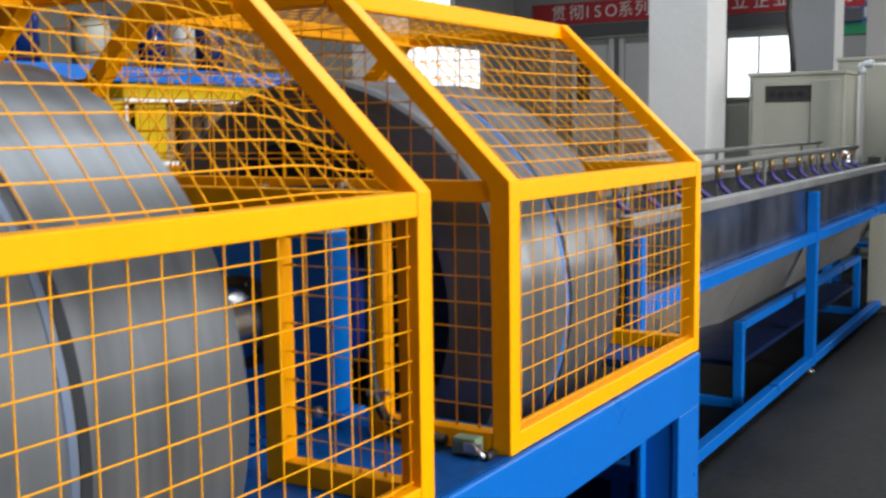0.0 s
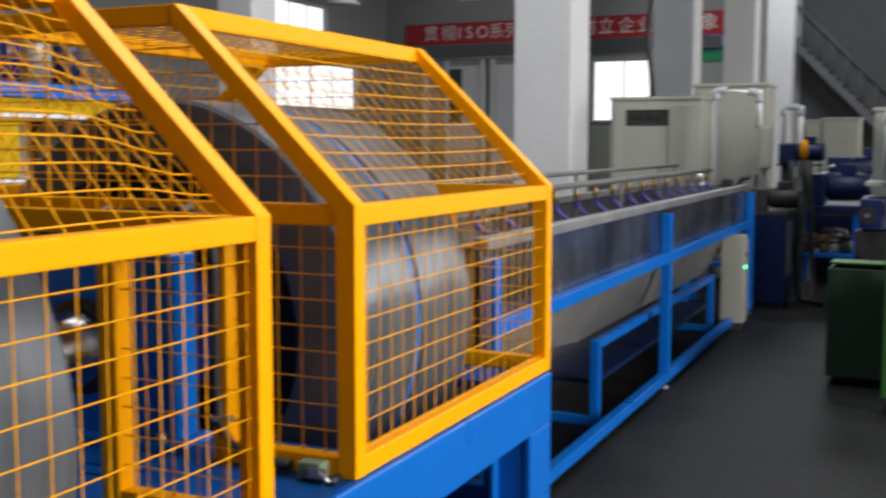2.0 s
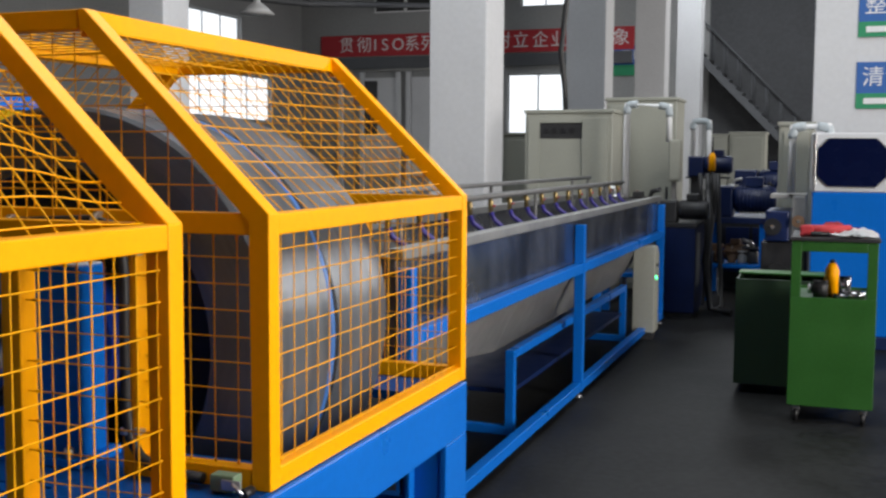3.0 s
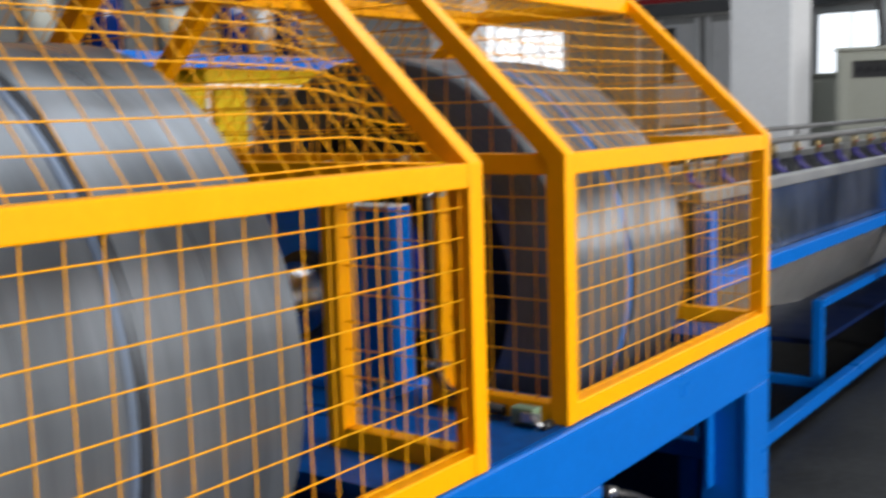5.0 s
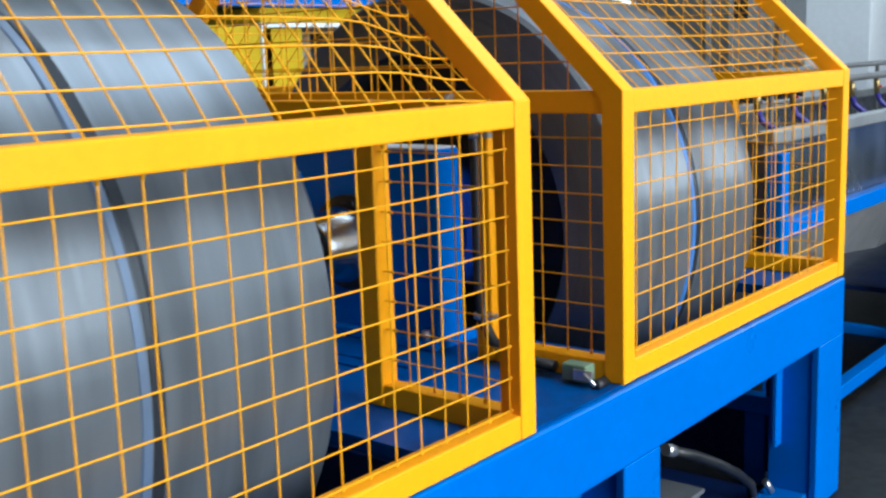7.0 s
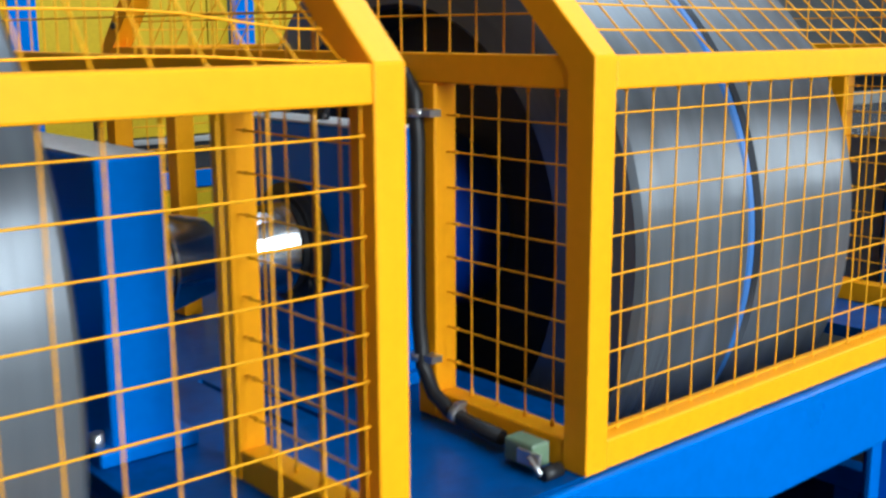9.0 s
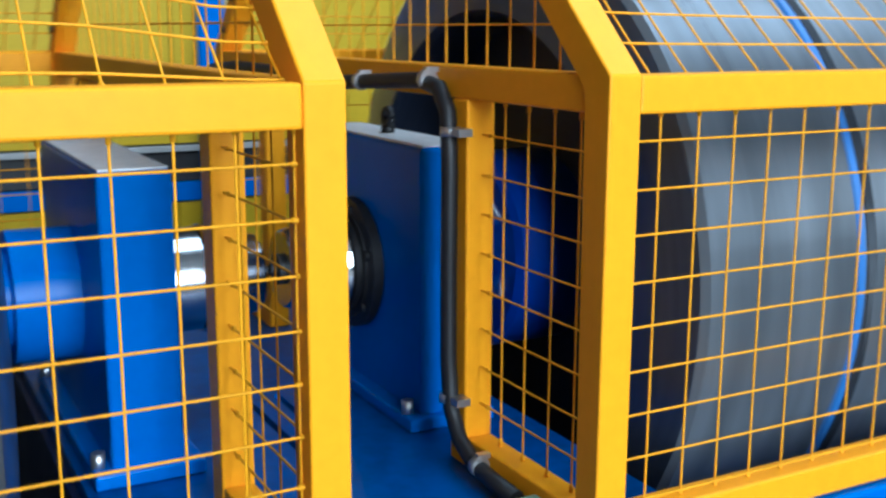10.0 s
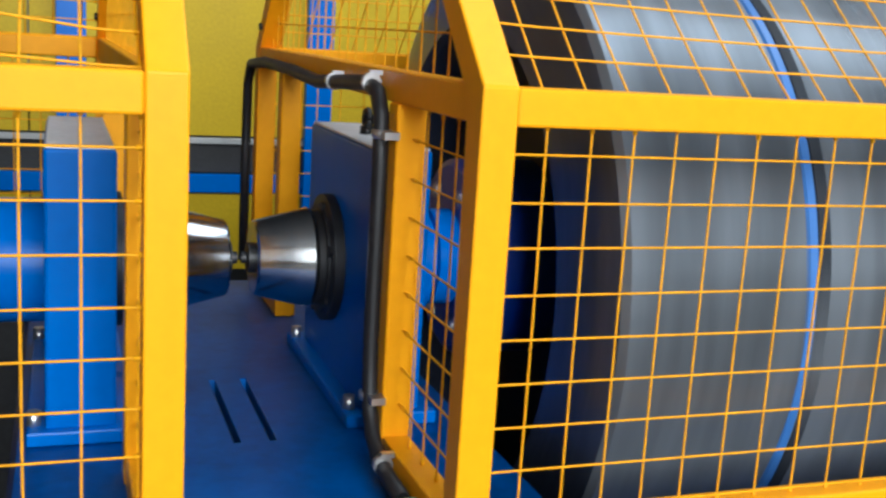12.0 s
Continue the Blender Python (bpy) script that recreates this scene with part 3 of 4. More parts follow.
def floor_hose():
    ob = thing("air_hose", "black rubber hose with metal ends under the machine deck", "hose")
    tube_part("hose", BLACK, ob, [(-0.2, 0.62, 0.33), (-0.19, 0.74, 0.28), (-0.175, 0.87, 0.215), (-0.16, 0.98, 0.15), (-0.15, 1.05, 0.095), (-0.15, 1.07, 0.045)], 0.016, 10)
    tube_part("end_fitting", BARE, ob, [(-0.203, 0.585, 0.345), (-0.2, 0.625, 0.328)], 0.018, 10, "bright hose fitting")
    tube_part("end_fitting", BARE, ob, [(-0.12, 1.09, 0.10), (-0.105, 1.11, 0.06)], 0.012, 10, "bright hose fitting")
    return ob


floor_hose()
grey_box = thing("junction_box", "grey sheet metal box on the stand's lower tray", "box", "", pose(-0.6, 0.4, 0.03))
box_part("body", STAIR_GREY, grey_box, (0, 0.4, 0, 0.4, 0, 0.11), 0.006)
box_part("lid", STAIR_GREY, grey_box, (-0.01, 0.41, -0.01, 0.41, 0.11, 0.125), 0.004)


# ---- the cooling trough ----
def trough():
    ob = thing("cooling_trough", "stainless steel cooling trough on a blue steel frame", "cooling trough")
    xf, xb, y0, y1 = -0.25, -1.15, 1.51, 7.72
    for y in (y0, 4.40, y1 - 0.06):
        for x in (xf - 0.06, xb):
            box_part("post", BLUE, ob, (x, x + 0.06, y, y + 0.06, 0.04, 1.09), 0.004)
            tube_part("levelling_foot", BARE, ob, [(x + 0.03, y + 0.03, 0.0), (x + 0.03, y + 0.03, 0.012), (x + 0.03, y + 0.03, 0.013), (x + 0.03, y + 0.03, 0.045)], [0.03, 0.03, 0.01, 0.01], 10)
    for x in (xf - 0.058, xb + 0.002):
        for z0, z1 in ((0.045, 0.10), (0.79, 0.85)):
            for a, b in ((y0 + 0.06, 4.40), (4.46, y1 - 0.06)):
                box_part("rail", BLUE, ob, (x, x + 0.056, a, b, z0, z1), 0.004)
    for y in (3.36, 6.6):
        for x in (-0.44, -0.98):
            box_part("short_leg", BLUE, ob, (x, x + 0.05, y, y + 0.05, 0.0, 0.42), 0.004)
        box_part("cross_bar", BLUE, ob, (-0.93, -0.44, y, y + 0.05, 0.0, 0.05), 0.004)
    for x in (-0.44, -0.98):
        box_part("lower_rail", BLUE, ob, (x, x + 0.05, 3.36, 6.65, 0.42, 0.465), 0.004)
    # Pale tray made navy: the shade under the trough is in its colour.
    box_part("lower_tray", NAVY, ob, (-0.95, -0.42, 3.42, 6.6, 0.215, 0.24), 0.003)
    # upper side sheets, one panel a bay
    for i in range(6):
        a = y0 + 0.02 + i * (y1 - y0 - 0.04) / 6
        b = a + (y1 - y0 - 0.04) / 6 - 0.004
        for x in (xf - 0.064, xb + 0.061):
            box_part("side_panel", STEEL, ob, (x - 0.004, x, a, b, 0.80, 1.115), 0.0, "mirror-like stainless side panel")
    # sloping belly below the rail
    ys = [(1.62, 0.66), (3.28, 0.47), (6.6, 0.47), (7.3, 0.78)]
    def inset(z):
        return 0.16 * (0.8 - z) / 0.33
    def low_edge(y):
        for (ya, za), (yb, zb) in zip(ys, ys[1:]):
            if y <= yb:
                return za + (zb - za) * (y - ya) / (yb - ya)
        return ys[-1][1]
    cuts = [1.62, 2.45, 3.28, 4.43, 5.5, 6.6, 7.3]
    for x, s in ((xf - 0.07, -1), (xb + 0.07, 1)):
        for ya, yb in zip(cuts, cuts[1:]):
            bm = bmesh.new()
            q = [(y, z) for y, z in ((ya, 0.80), (yb - 0.006, 0.80), (yb - 0.006, low_edge(yb)), (ya, low_edge(ya)))]
            bm.faces.new([bm.verts.new((x + s * inset(z) if z < 0.8 else x, y, z)) for y, z in q])
            bmesh.ops.solidify(bm, geom=bm.faces[:], thickness=0.004)
            part("belly_panel", bm, GREY_SHEET, ob, "dull grey sheet trough belly")
    bm = bmesh.new()
    fr = [bm.verts.new((xf - 0.07 - inset(z), y, z)) for y, z in ys]
    bk = [bm.verts.new((xb + 0.07 + inset(z), y, z)) for y, z in ys]
    for k in range(3):
        bm.faces.new((fr[k], fr[k + 1], bk[k + 1], bk[k]))
    bmesh.ops.solidify(bm, geom=bm.faces[:], thickness=0.004)
    part("belly_floor", bm, GREY_SHEET, ob)
    for y in (y0 + 0.01, y1 - 0.03):
        box_part("end_plate", STAIR_GREY, ob, (xb + 0.07, xf - 0.07, y, y + 0.006, 0.66, 1.13), 0)
    for x in (xf - 0.09, xb + 0.03):
        box_part("rim", RIM_STEEL, ob, (x, x + 0.06, y0, y1, 1.118, 1.165), 0.006, "folded stainless rim")
    box_part("inner_tray", STEEL, ob, (xb + 0.09, xf - 0.1, y0 + 0.05, y1 - 0.05, 0.98, 0.99), 0)
    return ob


trough()


def spray_bar():
    ob = thing("spray_bar", "grey water pipe with brass valves and violet hoses over the trough", "spray pipe")
    x, z, y0, y1 = -0.62, 1.285, 1.9, 7.6
    tube_part("pipe", PIPE, ob, [(x, y0, z), (x, y1, z)], 0.018, 12)
    tube_part("pipe", PIPE, ob, [(x - 0.3, y0 + 0.5, z + 0.04), (x - 0.3, y1, z + 0.04)], 0.015, 12)
    for y in (2.3, 4.6, 6.9, 7.5):
        tube_part("bracket", PIPE, ob, [(x, y, 0.99), (x, y, z)], 0.012, 8)
        tube_part("bracket", PIPE, ob, [(x - 0.3, y, 0.99), (x - 0.3, y, z + 0.04)], 0.012, 8)
    for i in range(15):
        y = 2.15 + 0.37 * i
        v = tube_part("valve", BRASS, ob, [(x, y, z - 0.015), (x + 0.004, y, z - 0.035), (x + 0.006, y, z - 0.095)], [0.012, 0.016, 0.013], 8, "brass tap")
        bm = bmesh.new()
        box(bm, x - 0.004, x + 0.03, y - 0.006, y + 0.006, z - 0.06, z - 0.05)
        part("lever", bm, RED if i % 3 else BARE, v)
        sway = random.uniform(-0.01, 0.02)
        pts = [(x + 0.006, y, z - 0.09), (x + 0.02, y + 0.01, z - 0.13), (x + 0.08 + sway, y + 0.05, z - 0.19), (x + 0.17 + sway, y + 0.09, z - 0.24), (x + 0.22, y + 0.1, z - 0.295)]
        tube_part("hose", HOSE, ob, pts, 0.0145, 8, "violet plastic hose")
    return ob


spray_bar()


def cabinet(name, x, y, w, d, h, label, mat=None, door=True, recess=False):
    ob = thing(name, label, "cabinet", "control cabinets", pose(x, y, 0))
    mat = mat or CREAM
    box_part("body", mat, ob, (0, w, 0, d, 0.08, h), 0.01)
    box_part("plinth", DARK, ob, (0.02, w - 0.02, 0.02, d - 0.02, 0, 0.08), 0)
    box_part("roof", mat, ob, (-0.015, w + 0.015, -0.015, d + 0.015, h, h + 0.035), 0.006)
    if recess:
        for dims in ((0.04, 0.16, -0.02, -0.002, 0.14, h - 0.05), (0.16, w * 0.66, -0.02, -0.002, h - 0.10, h - 0.05), (0.16, w * 0.66, -0.02, -0.002, 0.14, 0.75)):
            box_part("front_frame", mat, ob, dims, 0.003)
        box_part("bay_lining", mat, ob, (0.16, w * 0.66, -0.0015, -0.0005, 0.75, h - 0.26), 0)
        strip = box_part("display_strip", DARK, ob, (0.16, w * 0.66, -0.006, -0.0005, h - 0.26, h - 0.10), 0, "dark display strip")
        for k in range(4):
            tube_part("meter", BLACK, strip, [(0.23 + 0.09 * k, -0.018, h - 0.18), (0.23 + 0.09 * k, -0.006, h - 0.18)], 0.03, 12)
        dr = box_part("door", mat, ob, (w * 0.66 + 0.003, w - 0.04, -0.028, -0.002, 0.14, h - 0.05), 0.006)
        box_part("handle", DARK, dr, (w - 0.1, w - 0.075, -0.043, -0.028, h * 0.5, h * 0.5 + 0.14), 0.003)
    elif door:
        dr = box_part("door", mat, ob, (0.04, w - 0.04, -0.02, -0.002, 0.14, h - 0.05), 0.006)
        box_part("handle", DARK, dr, (w - 0.1, w - 0.075, -0.035, -0.02, h * 0.5, h * 0.5 + 0.14), 0.003)
    return ob


cabinet("control_cabinet", -1.88, 8.8, 0.92, 0.6, 1.96, "cream control cabinet with dark display strip", recess=True)
cabinet("control_cabinet", -1.19, 9.6, 0.76, 0.6, 2.12, "tall cream control cabinet behind the trough")
cabinet("control_cabinet", -2.42, 9.8, 0.36, 0.5, 1.75, "grey-cream cabinet beside the column")
cabinet("control_cabinet", -0.66, 15.0, 0.26, 0.6, 1.85, "narrow cream cabinet far down the hall")
cabinet("control_cabinet", -0.38, 15.0, 0.53, 0.6, 1.88, "cream control cabinet far down the hall")
cabinet("control_cabinet", 0.70, 8.0, 0.30, 0.6, 1.80, "cream cabinet beside the white machine")


def conduit(points, label):
    ob = thing("cable_conduit", label, "conduit", "white conduits")
    tube_part("pipe", SIGN_WHITE, ob, points, 0.031, 12, "white plastic pipe")
    for i, p in enumerate(points[1:-1], 1):
        c, ends = Vector(p), [(Vector(points[j]) - Vector(p)).normalized() for j in (i - 1, i + 1)]
        bend = [c + ends[0] * 0.10, c + ends[0] * 0.07, c + ends[0] * 0.03 + ends[1] * 0.008, c + (ends[0] + ends[1]) * 0.012, c + ends[1] * 0.03 + ends[0] * 0.008, c + ends[1] * 0.07, c + ends[1] * 0.10]
        tube_part("elbow", CONDUIT_GREY, ob, bend, 0.037, 12, "grey plastic elbow")
    return ob


conduit([(-0.74, 8.4, 0.0), (-0.74, 8.4, 2.03), (-0.33, 8.4, 2.0), (-0.33, 8.4, 1.66)], "white conduit arch over the trough's end")
conduit([(-0.37, 10.5, 0.0), (-0.37, 10.5, 1.93), (-0.19, 10.5, 1.93), (-0.19, 10.5, 1.3)], "small white conduit arch beside the cabinets")
conduit([(0.85, 7.2, 1.225), (0.85, 7.2, 1.77), (1.14, 7.2, 1.77), (1.14, 7.2, 1.715)], "white conduit arch beside the white machine")
hang_box = thing("terminal_box", "small cream terminal box on the conduit's end", "terminal box", "", pose(-0.46, 8.32, 1.28))
box_part("body", CREAM, hang_box, (0.14, 0.25, 0, 0.14, 0, 0.40), 0.008)
box_part("door", CREAM, hang_box, (0.152, 0.238, -0.012, -0.001, 0.02, 0.38), 0.004)
box_part("bracket", GREY_SHEET, hang_box, (0.17, 0.21, 0.06, 0.10, -1.28, -0.001), 0)


def trough_panel():
    ob = thing("switch_box", "cream switch box with a lit green lamp under the trough", "switch box", "", pose(-0.34, 6.82, 0))
    prism_bm = bmesh.new()
    prism(prism_bm, [(-0.06, 0.06), (0.16, 0.06), (0.16, 0.72), (0.06, 0.78), (-0.06, 0.78)], "x", -0.02, 0.16, 0.006)
    part("body", prism_bm, CREAM, ob)
    box_part("foot", DARK, ob, (0.0, 0.14, -0.04, 0.14, 0.0, 0.06), 0)
    tube_part("lamp", LED, ob, [(0.158, 0.0, 0.52), (0.17, 0.0, 0.52)], 0.016, 10, "lit green lamp")
    tube_part("button", RED, ob, [(0.158, 0.07, 0.52), (0.172, 0.07, 0.52)], 0.014, 10)
    tube_part("button", BLACK, ob, [(0.158, 0.03, 0.62), (0.172, 0.03, 0.62)], 0.014, 10)
    return ob


trough_panel()


def work_table(x, y, w, d, h, label):
    ob = thing("machine_table", label, "machine table", "blue machine tables", pose(x, y, 0))
    for px in (0, w - 0.07):
        for py in (0, d - 0.07):
            box_part("leg", BLUE, ob, (px, px + 0.07, py, py + 0.07, 0, h - 0.06), 0.004)
    box_part("top", NAVY, ob, (-0.03, w + 0.03, -0.03, d + 0.03, h - 0.06, h), 0.006)
    box_part("shelf", BLUE, ob, (0.02, w - 0.02, 0.02, d - 0.02, h * 0.4, h * 0.4 + 0.04), 0.004)
    return ob


def gear_motor(x, y, z, s, label, mat=None):
    ob = thing("gear_motor", label, "motor", "drive motors", pose(x, y, z))
    mat = mat or NAVY
    bm = bmesh.new()
    box(bm, -0.1 * s, 0.1 * s, -0.12 * s, 0.12 * s, 0, 0.26 * s, 0.015)
    part("gear_case", bm, mat, ob)
    tube_part("motor_body", mat, ob, [(0.1 * s, 0, 0.15 * s), (0.13 * s, 0, 0.15 * s), (0.42 * s, 0, 0.15 * s), (0.45 * s, 0, 0.15 * s)], [0.08 * s, 0.11 * s, 0.11 * s, 0.09 * s], 20)
    for k in range(9):
        xx = (0.15 + 0.03 * k) * s
        bm = bmesh.new()
        tube(bm, [(xx, 0, 0.15 * s), (xx + 0.01 * s, 0, 0.15 * s)], 0.122 * s, 20)
        part("fin", bm, mat, ob)
    box_part("terminal_box", mat, ob, (0.2 * s, 0.34 * s, -0.06 * s, 0.06 * s, 0.26 * s, 0.34 * s), 0.005)
    return ob


work_table(-0.95, 7.95, 0.6, 0.5, 0.95, "dark blue machine table past the trough")
work_table(-0.13, 9.5, 0.66, 1.0, 0.89, "blue welded machine table with parts on its shelf")
work_table(-0.1, 12.0, 0.9, 1.2, 1.0, "blue welded machine table far down the line")
drive_cab = thing("drive_cabinet", "dark blue sheet drive cabinet beside the trough's end", "cabinet", "", pose(-0.33, 8.1, 0))
box_part("body", NAVY, drive_cab, (0, 0.31, 0, 0.7, 0.05, 0.86), 0.012)
box_part("plinth", DARK, drive_cab, (0.02, 0.29, 0.02, 0.68, 0, 0.05), 0)
box_part("side_plate", GREY_SHEET, drive_cab, (0.312, 0.318, 0.08, 0.3, 0.3, 0.8), 0.003)
box_part("top_plate", DARK, drive_cab, (-0.01, 0.32, -0.01, 0.71, 0.86, 0.90), 0.004)
gear_motor(0.05, 9.7, 0.89, 1.25, "large dark blue gear motor on the machine table")
gear_motor(-0.16, 9.2, 1.32, 0.8, "dark blue motor on a bracket above the table")
gear_motor(0.1, 12.3, 1.0, 1.4, "dark blue gear motor on the far table")
gear_motor(-0.28, 8.2, 0.90, 0.8, "dark metal drive unit on the drive cabinet", DARK)
gear_motor(0.0, 9.75, 0.396, 0.75, "rusty brown motor on the table's shelf", RUST)
gear_motor(-0.75, 8.1, 0.95, 0.7, "dark metal die head past the trough", DARK)
post = thing("motor_bracket", "dark steel column bracket under the raised motor", "bracket", "", pose(-0.16, 9.2, 0))
box_part("column", DARK, post, (-0.05, 0.05, -0.05, 0.05, 0, 1.30), 0.004)
box_part("head_plate", DARK, post, (-0.1, 0.34, -0.08, 0.08, 1.30, 1.319), 0.003)
lamp_post = thing("signal_lamp", "small yellow signal lamp on a black stalk", "signal lamp", "", pose(0.02, 8.95, 0))
tube_part("stalk", BLACK, lamp_post, [(0.02, 0, 0), (0.0, 0, 1.2), (0, 0, 1.38)], 0.018, 8)
tube_part("lamp", YELLOW, lamp_post, [(0, 0, 1.38), (0, 0, 1.52), (0, 0, 1.56)], [0.035, 0.035, 0.02], 12)
tube_part("stalk_tip", BLACK, lamp_post, [(0, 0, 1.56), (0, 0, 1.72)], 0.012, 8)
drain = thing("drain_hose", "thick black drain hose hanging beside the drive cabinet", "hose")
tube_part("hose", BLACK, drain, [(0.02, 8.6, 1.2), (0.06, 8.55, 0.9), (0.03, 8.5, 0.5), (0.10, 8.45, 0.06), (0.3, 8.4, 0.035)], 0.035, 10)


def haul_off(x, y):
    ob = thing("caterpillar_machine", "white machine housing with octagonal dark window on blue base", "machine", "", pose(x, y, 0))
    box_part("base", BLUE, ob, (0.02, 1.2, 0, 0.8, 0.10, 1.245), 0.01, "blue painted base")
    box_part("plinth", NAVY, ob, (0.0, 1.22, -0.02, 0.82, 0.0, 0.10), 0.004)
    box_part("housing", WHITE, ob, (0, 1.22, 0, 0.8, 1.245, 1.715), 0.012, "white sheet housing")
    for x in (0.012, 0.60):
        box_part("corner_profile", BARE, ob, (x, x + 0.03, -0.012, -0.001, 1.25, 1.71), 0.003, "aluminium corner profile")
    def octagon(x0, x1, z0, z1, c):
        return [(x0 + c, z0), (x1 - c, z0), (x1, z0 + c), (x1, z1 - c), (x1 - c, z1), (x0 + c, z1), (x0, z1 - c), (x0, z0 + c)]
    bm = bmesh.new()
    prism(bm, octagon(0.045, 0.575, 1.285, 1.675, 0.085), "y", -0.012, 0.0)
    part("window_frame", bm, BARE, ob)
    bm = bmesh.new()
    prism(bm, octagon(0.052, 0.568, 1.292, 1.668, 0.082), "y", -0.018, -0.0121)
    part("window_pane", bm, DARK_PANE, ob, "dark octagonal window")
    return ob


haul_off(1.0, 7.0)


def tool_cart(x, y, w, d, h, mat, label, shelf):
    ob = thing("tool_cart", label, "tool cart", "green tool carts", pose(x, y, 0))
    t = 0.012
    zf = 0.10
    ho = h - 0.32
    box_part("front_panel", mat, ob, (0, w, 0, t, zf, ho), 0.003)
    box_part("front_stile", mat, ob, (0, 0.055, 0, t, ho, h), 0.003)
    box_part("front_stile", mat, ob, (w - 0.055, w, 0, t, ho, h), 0.003)
    box_part("front_header", mat, ob, (0.055, w - 0.055, 0, t, h - 0.06, h), 0.003)
    for px in (0, w - t):
        box_part("side_panel", mat, ob, (px, px + t, t, d, zf, ho), 0.003)
        box_part("side_post", mat, ob, (px, px + t, d - 0.05, d, ho, h), 0.003)
    box_part("back_panel", mat, ob, (t, w - t, d - t, d, zf, ho), 0.003)
    box_part("bottom", mat, ob, (t, w - t, t, d - t, zf, zf + 0.02), 0)
    box_part("inner_shelf", mat, ob, (t, w - t, t, d - t, ho - 0.03, ho - 0.015), 0)
    if shelf:
        box_part("top_board", DARK, ob, (-0.01, w + 0.01, -0.01, d + 0.01, h, h + 0.02), 0.003, "dark rubber top board")
    for px in (0.05, w - 0.05):
        for py in (0.06, d - 0.06):
            c = tube_part("caster", BLACK, ob, [(px - 0.012, py, 0.04), (px + 0.012, py, 0.04)], 0.04, 16, "black swivel caster")
            box_part("fork", BARE, c, (px - 0.02, px + 0.02, py - 0.02, py + 0.02, 0.06, 0.10), 0.002)
    return ob


tool_cart(0.98, 4.25, 0.46, 0.62, 1.045, GREEN, "green metal tool cart on casters with cluttered top", True)
bin_ob = thing("green_bin", "dark green open sheet metal bin behind the tool cart", "bin", "", pose(0.62, 4.95, 0))
for dims in ((0, 0.55, 0, 0.012, 0.06, 0.74), (0, 0.55, 0.5, 0.512, 0.06, 0.74), (0, 0.012, 0.012, 0.5, 0.06, 0.74), (0.538, 0.55, 0.012, 0.5, 0.06, 0.74), (0.012, 0.538, 0.012, 0.5, 0.06, 0.08)):
    box_part("side", GREEN_DARK, bin_ob, dims, 0.002)
box_part("flap", GREEN, bin_ob, (-0.01, 0.56, 0.30, 0.52, 0.742, 0.752), 0.002, "light green lid edge")
for px in (0.05, 0.5):
    for py in (0.05, 0.46):
        tube_part("caster", BLACK, bin_ob, [(px - 0.01, py, 0.03), (px + 0.01, py, 0.03)], 0.03, 12)


def rag(o):
    bm = bmesh.new()
    n = 14
    g = [[bm.verts.new((0.16 * i / n - 0.06, 0.2 * j / n - 0.1, 0.012 + 0.035 * abs(noise.noise(Vector((i * 0.33, j * 0.29, 2)))) )) for j in range(n + 1)] for i in range(n + 1)]
    for i in range(n):
        for j in range(n):
            bm.faces.new((g[i][j], g[i + 1][j], g[i + 1][j + 1], g[i][j + 1])).smooth = True
    bmesh.ops.solidify(bm, geom=bm.faces[:], thickness=0.004)
    part("cloth", bm, SIGN_WHITE, o)


def clutter(name, label, category, at, build):
    ob = thing(name, label, category, "things on the tool cart", at)
    build(ob)
    return ob


clutter("red_clamp", "red metal clamp lying on the tool cart", "tool", pose(1.04, 4.35, 1.067), lambda o: (
    tube_part("bar", RED, o, [(0, 0, 0.035), (0.25, 0.05, 0.035)], 0.03, 10), box_part("jaw", RED, o, (-0.02, 0.05, -0.03, 0.06, 0.0, 0.06), 0.008)))
clutter("cloth_rag", "crumpled white work rag on the tool cart", "rag", pose(1.27, 4.32, 1.067), lambda o: rag(o))
clutter("yellow_can", "yellow can inside the green tool cart", "can", pose(1.20, 4.5, 0.712), lambda o: (
    tube_part("body", YELLOW, o, [(0, 0, 0.0), (0, 0, 0.15), (0, 0, 0.19)], [0.04, 0.04, 0.02], 14), tube_part("cap", BLACK, o, [(0, 0, 0.19), (0, 0, 0.21)], 0.015, 10)))
clutter("steel_fitting", "bright machined steel fitting inside the tool cart", "fitting", pose(1.27, 4.38, 0.712), lambda o: (
    tube_part("flange", CHROME, o, [(0, 0, 0), (0, 0, 0.03)], 0.06, 16), tube_part("neck", CHROME, o, [(0, 0, 0.03), (0, 0, 0.13)], 0.035, 16)))
clutter("steel_fitting", "dark steel coupling inside the tool cart", "fitting", pose(1.10, 4.38, 0.712), lambda o: (
    tube_part("flange", BLACK, o, [(0, 0, 0.05), (0.08, 0.0, 0.05)], 0.05, 16), tube_part("neck", CHROME, o, [(-0.03, 0, 0.05), (0.0, 0, 0.05)], 0.03, 16)))


def heap(o, mat, sx, sy, h, seed):
    """A slumped heap of cloth."""
    bm = bmesh.new()
    n = 16
    g = []
    for i in range(n + 1):
        row = []
        for j in range(n + 1):
            u, v = i / n * 2 - 1, j / n * 2 - 1
            fall = max(0.0, 1 - (u * u + v * v) * 0.75)
            row.append(bm.verts.new((u * sx, v * sy, 0.006 + h * fall ** 0.7 * (0.55 + 0.9 * abs(noise.noise(Vector((u * 2.2, v * 2.0, seed))))))))
        g.append(row)
    for i in range(n):
        for j in range(n):
            bm.faces.new((g[i][j], g[i + 1][j], g[i + 1][j + 1], g[i][j + 1])).smooth = True
    bmesh.ops.solidify(bm, geom=bm.faces[:], thickness=0.004)
    part("cloth", bm, mat, o)


